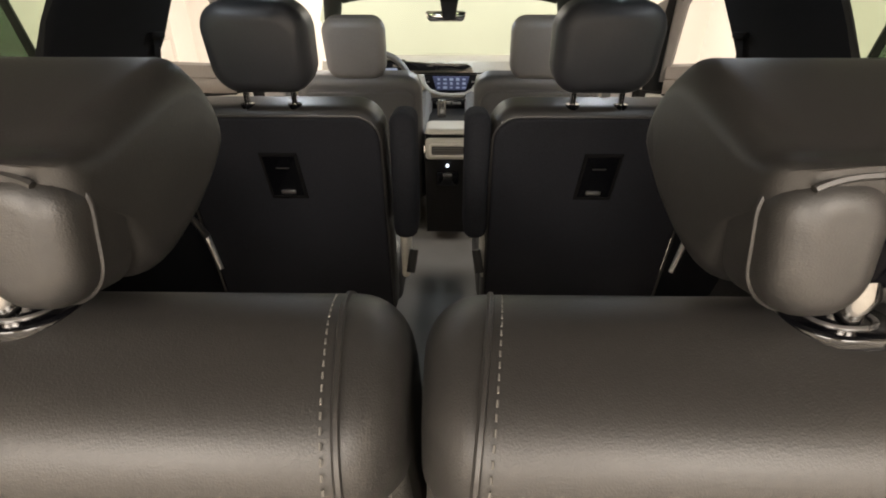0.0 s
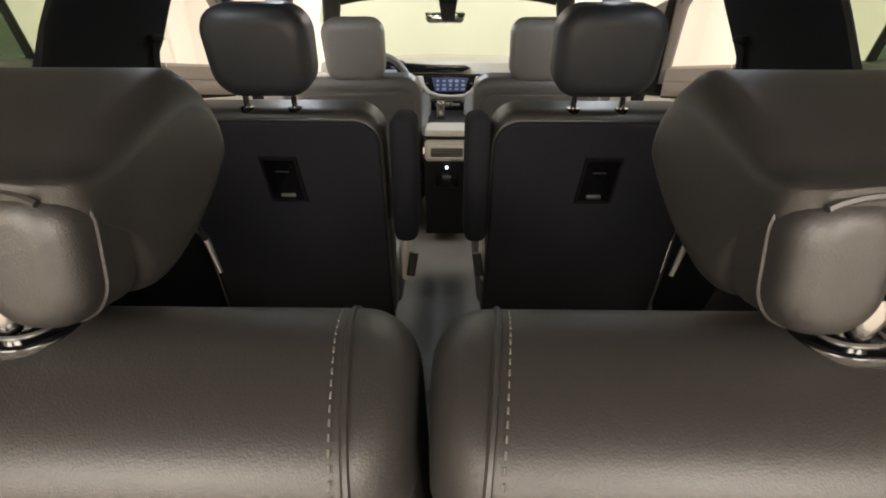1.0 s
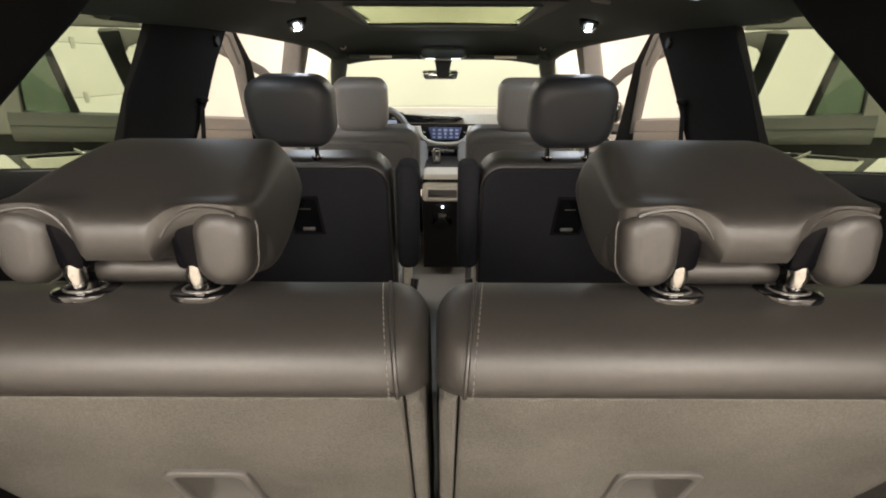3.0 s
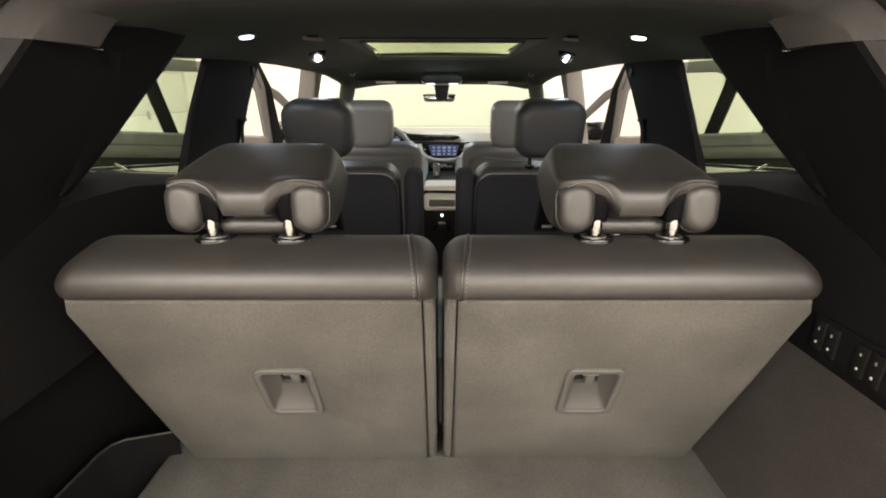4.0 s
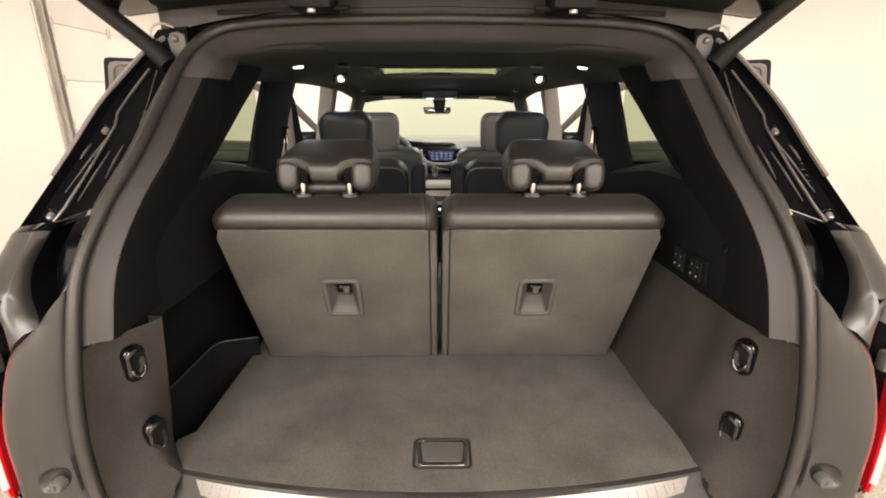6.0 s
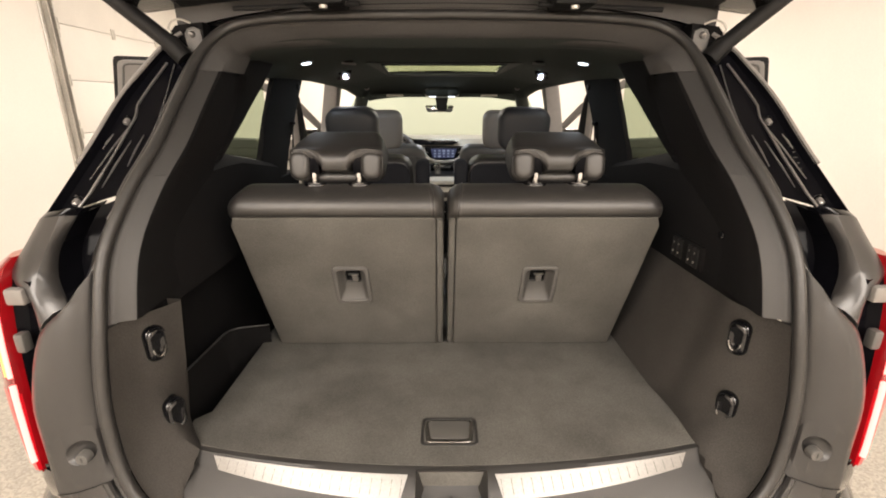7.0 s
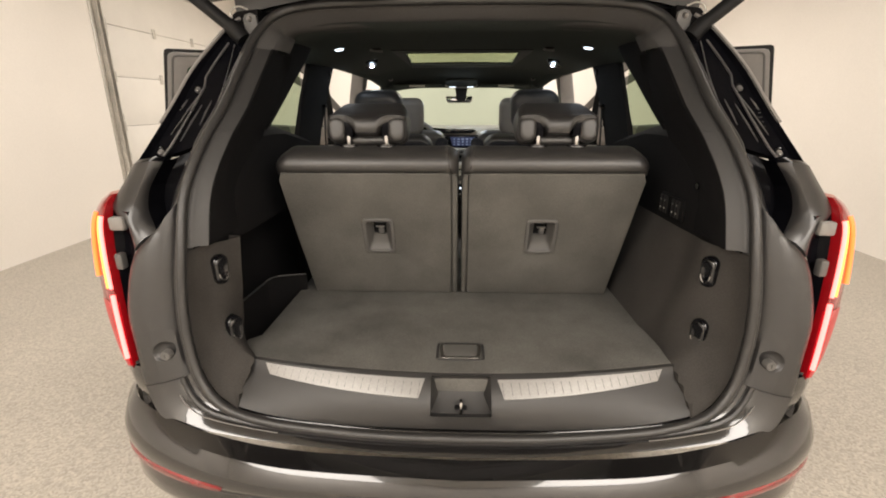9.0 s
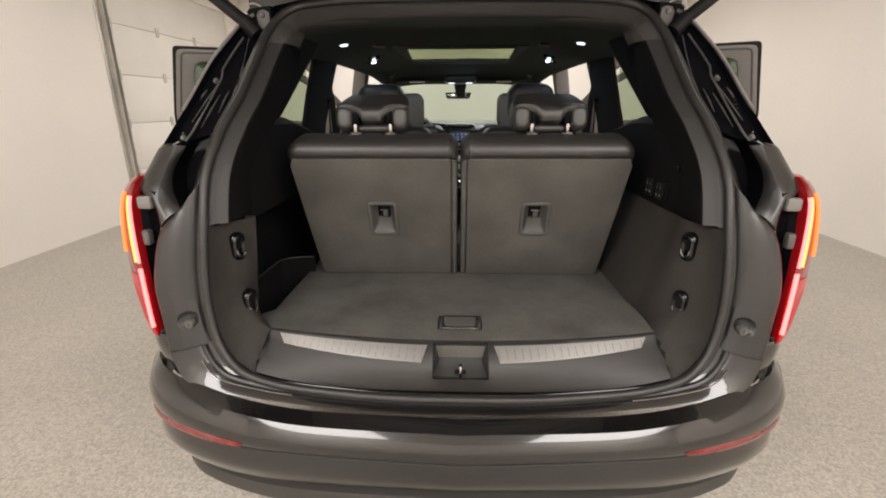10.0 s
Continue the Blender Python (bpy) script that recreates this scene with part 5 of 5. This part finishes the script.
for s in (1, -1):
    part("trim_blade", tube(spline([(s * .075, 2.752, 1.046), (s * .12, 2.75, 1.056), (s * .20, 2.755, 1.074), (s * .30, 2.77, 1.09)], 12), [.004, .007, .008, .008, .008, .008, .008, .008, .007, .007, .006, .005], 8, flat=.6), CHROME, dash)
    part("knee_panel", boxed((s * .17 - .06, 2.80, .92), (s * .17 + .06, 2.86, 1.06), .02), LEATHER_F, dash)
part("cluster", boxed((-.52, 2.80, 1.16), (-.24, 2.88, 1.26), .02), GLOSS, dash)
part("cluster_display", boxed((-.36, 2.79, 1.185), (-.29, 2.802, 1.215), .003), ICON, dash)

wheel = thing("steering_wheel", "grey leather steering wheel with a pale hub", "steering wheel")
C, ru, rv = Vector((-.385, 2.60, 1.13)), Vector((1, 0, 0)), Vector((0, .35, .94)).normalized()
part("rim", tube([C + (ru * math.cos(a) + rv * math.sin(a)) * .185 for a in [2 * math.pi * k / 40 for k in range(40)]], .017, 10, True), LEATHER_F, wheel)
part("hub", boxed((-.08, -.05, -.02), (.08, .05, .03), .02, frame_of(C.x, C.y, C.z, ru, rv, ru.cross(rv))), CREAM, wheel)
for s in (1, -1):
    part("spoke", tube([C + ru * s * .06, C + ru * s * .175], .016, 8, flat=.6), SATIN, wheel)

ws = thing("windshield", "clear windshield with a faint green tint", "window", kind="structure")
p = part("pane", loft([[(x * (.80 if y > 3 else .64) / .7, y + dy - .06 * (abs(x) / .7) ** 2, z) for x in [-.7 + .1 * k for k in range(15)]] for y, z, dy in ((2.80, 1.61, 0), (3.25, 1.46, 0), (3.75, 1.22, 0))], False), GLASS_W, ws)
p.visible_shadow = False
mir = thing("rear_view_mirror", "frameless interior mirror hanging from the windshield", "mirror")
part("housing", pad(rrect(.226, .054, .018, 6, skew=.16), .03, .012, frame_of(-.018, 3.02, 1.478, BX, Vector((0, .03, 1)), Vector((0, -1, .03))), 4), PLASTIC_B, mir)
part("glass", pad(rrect(.220, .049, .016, 6, skew=.16), .003, .001, frame_of(-.018, 2.989, 1.478, BX, Vector((0, .02, 1)), Vector((0, -1, .02))), 2), MIRROR, mir)
part("stem", loft([[(x * w, y, z) for x, y in ((-.05, 3.04), (-.05, 2.985), (-.03, 2.975), (.03, 2.975), (.05, 2.985), (.05, 3.04))] for z, w in ((1.462, .5), (1.475, .8), (1.52, .9), (1.545, 1.0), (1.575, 1.1))]), PLASTIC_B, mir)
over = thing("overhead_console", "grey overhead console with a silver-edged lamp strip", "overhead console")
part("body", pad(rrect(.26, .09, .03), .020, .010, frame_of(0, 2.675, 1.604, BX, Vector((0, -.8, .6)), Vector((0, -.6, -.8)))), LINER, over)
part("lamp_strip", tube(spline([(-.128, 2.66, 1.585), (-.11, 2.655, 1.572), (-.05, 2.65, 1.567), (.05, 2.65, 1.567), (.11, 2.655, 1.572), (.128, 2.66, 1.585)], 16), .005, 8), SATIN, over)
for s in (1, -1):
    part("map_lamp", pad(rrect(.05, .03, .01), .004, .002, pose(s * .07, 2.60, 1.570) @ pose(0, 0, 0, 180, 0, 0)), LAMP, over, "lit map lamp")
for s in (1, -1):
    vis = thing("sun_visor", "grey fabric sun visor folded up", "sun visor", group="sun visors")
    part("flap", boxed((s * .34 - .19, 2.62, 1.568), (s * .34 + .19, 2.74, 1.590), .008), LINER, vis)
    part("label", boxed((s * .35 - .062, 2.616, 1.571), (s * .35 + .062, 2.623, 1.584)), CREAM, vis)
    for (hx, hy, hz, mt) in ((.557, 2.62, 1.628, FRAMEG), (.60, 1.86, 1.665, PLASTIC)):
        g = thing("coat_hook", "small round grab handle pivot on the headliner", "hook")
        part("ring", tube([(s * hx + .014 * math.cos(a), hy, hz + .012 * math.sin(a)) for a in [2 * math.pi * k / 14 for k in range(14)]], .005, 8, True), mt, g)
        part("pivot", tube([(s * hx, hy + .03, hz), (s * hx, hy, hz)], .010, 10), PLASTIC_B, g)
    gp = thing("belt_anchor", "small folded belt anchor on the headliner", "belt anchor", group="roof belt anchors")
    part("cover", boxed((s * .414 - .020, 1.15, 1.690), (s * .414 + .020, 1.185, 1.700), .005), PLASTIC_B, gp)
    part("tongue", tube([(s * .414 - .030, 1.15, 1.688), (s * .414 + .026, 1.18, 1.685)], .005, 8), FRAMEG, gp)
    lm = thing("dome_lamp", "small oblong white dome lamp, lit", "lamp", group="dome lamps")
    lm_at = pose(s * .54, .93, 1.676, 180, s * 9, 0)
    part("bezel", pad(rrect(.054, .054, .018, 6), .006, .003, lm_at), PLASTIC, lm)
    part("lens", pad(rrect(.036, .038, .014, 6), .009, .004, lm_at @ pose(0, 0, .002)), LAMP, lm, "frosted white lens")
    vt = thing("roof_vent", "black air vent in the headliner", "vent", group="roof vents")
    part("barrel", tube([(s * .535, 1.68, 1.69), (s * .53, 1.665, 1.665)], [.04, .03], 16), GLOSS, vt)
    part("lens", tube([(s * .53, 1.663, 1.664), (s * .53, 1.659, 1.660)], [.011, .008], 12), LAMP, vt)
    part("ring", tube([(s * .53 + .021 * math.cos(a), 1.662, 1.664 + .019 * math.sin(a)) for a in [2 * math.pi * k / 18 for k in range(18)]], .003, 6, True), CHROME, vt)

# ---------------------------------------------------------------- car floor, doors
for s in (1, -1):
    lin = thing("side_lining", "black carpeted inner wall over the rear wheel arch", "side lining", kind="structure")
    slab("arch_wall", [(.70, .45), (1.25, .45), (1.34, .62), (1.30, .95), (1.22, 1.22), (.70, 1.22)], s * .70, s * .76, CLOTH_B, lin)
    slab("door_sill", [(1.2, .42), (3.2, .42), (3.2, .56), (1.30, .57)], s * .70, s * .86, PLASTIC_B, lin)
structure("car_floor", boxed((-.72, .75, .40), (.72, 3.3, .47), .01), FLOORMAT, "grey carpeted passenger floor", "floor")


def open_door(name, s, hx, hy, angle, front):
    """A door swung out about its hinge line; u runs from the hinge to its free edge."""
    d = thing(name, "opened black car door with a taupe leather lining", "car door", pose(s * hx, hy, 0), "opened side doors")
    a = radians(angle)
    way = Vector((s * math.sin(a), -math.cos(a), 0))
    m = d.matrix_basis.inverted() @ frame_of(s * hx, hy, 0, way, Vector((0, 0, 1)), Vector((-math.cos(a) * s, -math.sin(a), 0)))
    if front:
        part("shell", plate([(0, .42), (.90, .42), (1.02, .75), (1.06, 1.0), (1.03, 1.12), (0, 1.12)], .12, .01, m @ pose(0, 0, -.06)), PAINT, d)
        part("inner_panel", plate([(.03, .5), (.88, .5), (.98, .8), (1.0, 1.10), (.06, 1.10)], .03, .01, m @ pose(0, 0, .062)), CREAM, d, "pale door lining")
        part("armrest", boxed((.1, .92, .06), (.85, .98, .15), .02, m, 3), LEATHER_T, d)
        outer = [(0, 1.10), (1.03, 1.10), (1.055, 1.21), (1.165, 1.70), (1.15, 1.72), (1.10, 1.725), (.62, 1.70), (.30, 1.52), (.04, 1.24)]
        inner = [(.10, 1.17), (.955, 1.17), (.975, 1.235), (1.045, 1.56), (1.05, 1.60), (1.03, 1.63), (.99, 1.645), (.63, 1.64), (.33, 1.47), (.10, 1.24)]
        part("window_frame", plate(outer, .05, .006, m @ pose(0, 0, -.025), holes=[inner]), FRAMEG, d)
        part("rear_sash", plate([(.958, 1.12), (1.03, 1.12), (1.052, 1.21), (1.160, 1.70), (1.06, 1.71), (1.052, 1.60), (1.047, 1.56), (.977, 1.235)], .012, .004, m @ pose(0, 0, .026)), PLASTIC_B, d)
        part("side_mirror", pad(rrect(.22, .15, .05, 6), .12, .04, m @ pose(.20, 1.23, -.20), 5, foot=.03), PAINT, d, "black door mirror")
        part("mirror_stalk", boxed((.03, 1.17, -.14), (.12, 1.21, -.05), .01, m), PLASTIC_B, d)
        return d
    part("shell", plate([(0, .42), (.70, .42), (.88, .75), (1.08, 1.0), (1.18, 1.16), (0, 1.16)], .10, .01, m @ pose(0, 0, -.075)), PAINT, d)
    part("inner_panel", plate([(.04, .5), (.68, .5), (.86, .78), (1.05, 1.02), (1.12, 1.145), (.09, 1.145)], .04, .012, m @ pose(0, 0, .027)), CREAM, d, "pale door lining")
    part("armrest", boxed((.18, .90, .06), (.80, .97, .15), .025, m, 3), LEATHER_T, d)
    for us, mat, lab in (((.16, .3, .42), LEATHER_T, "taupe padded door sill"), ((.422, .6, .8, 1.0, 1.12), PLASTIC_M, "dark grey padded door sill")):
        part("sill_pad", loft([[tuple(m @ Vector((u, z + .075 * (u - .17), w))) for z, w in ((1.148, .0), (1.148, .058), (1.165, .070), (1.20, .070), (1.212, .062), (1.218, .066), (1.245, .062), (1.268, .045), (1.276, .0))] for u in us], False), mat, d, lab)
    part("shadow_groove", boxed((.16, 1.140, .02), (1.10, 1.150, .062), .003, m), PLASTIC_B, d)
    part("inner_handle", tube([m @ Vector(p) for p in spline([(.80, 1.118, .075), (.84, 1.126, .082), (.88, 1.146, .086), (.92, 1.176, .082)], 10)], [.004, .008, .010, .011, .011, .011, .011, .010, .009, .006], 8, flat=.5), CHROME, d, "chrome inner door handle")
    outer = [(.06, 1.12), (1.20, 1.16), (1.195, 1.36), (1.145, 1.755), (1.138, 1.775), (1.12, 1.782), (.40, 1.782), (.26, 1.745), (.16, 1.68), (.11, 1.55)]
    inner = [(.175, 1.26), (1.07, 1.315), (1.065, 1.40), (1.035, 1.62), (1.02, 1.665), (.98, 1.685), (.42, 1.69), (.31, 1.67), (.235, 1.62), (.195, 1.52)]
    part("window_frame", plate(outer, .045, .006, m @ pose(0, 0, -.025), holes=[inner]), PLASTIC_B, d)
    lip = [(.135, 1.20), (1.18, 1.25), (1.18, 1.36), (1.125, 1.735), (1.115, 1.752), (1.09, 1.760), (.40, 1.765), (.27, 1.735), (.18, 1.675), (.145, 1.54)]
    part("window_lining", plate(lip, .02, .006, m @ pose(0, 0, .021), holes=[inner]), FRAMEG, d, "grey window lining")
    ring = [(u + (.61 - u) * .05, v + (1.47 - v) * .07) for u, v in lip[2:]]
    part("lining_rim", tube([m @ Vector((u, v, .042)) for u, v in ring], .006, 8), PLASTIC_M, d)
    part("glass_divider", plate([(.862, 1.25), (.892, 1.25), (.962, 1.70), (.935, 1.70)], .03, .004, m @ pose(0, 0, -.012)), PLASTIC_B, d)
    g = part("fixed_pane", plate([(.885, 1.26), (1.075, 1.28), (1.03, 1.69), (.955, 1.70)], .004, 0, m), GLASS_C, d, "green privacy glass")
    g.visible_shadow = False
    return d


for s in (1, -1):
    open_door("rear_door", s, .89, 2.42, 62, False)
    open_door("front_door", s, .93, 3.25, 58, True)
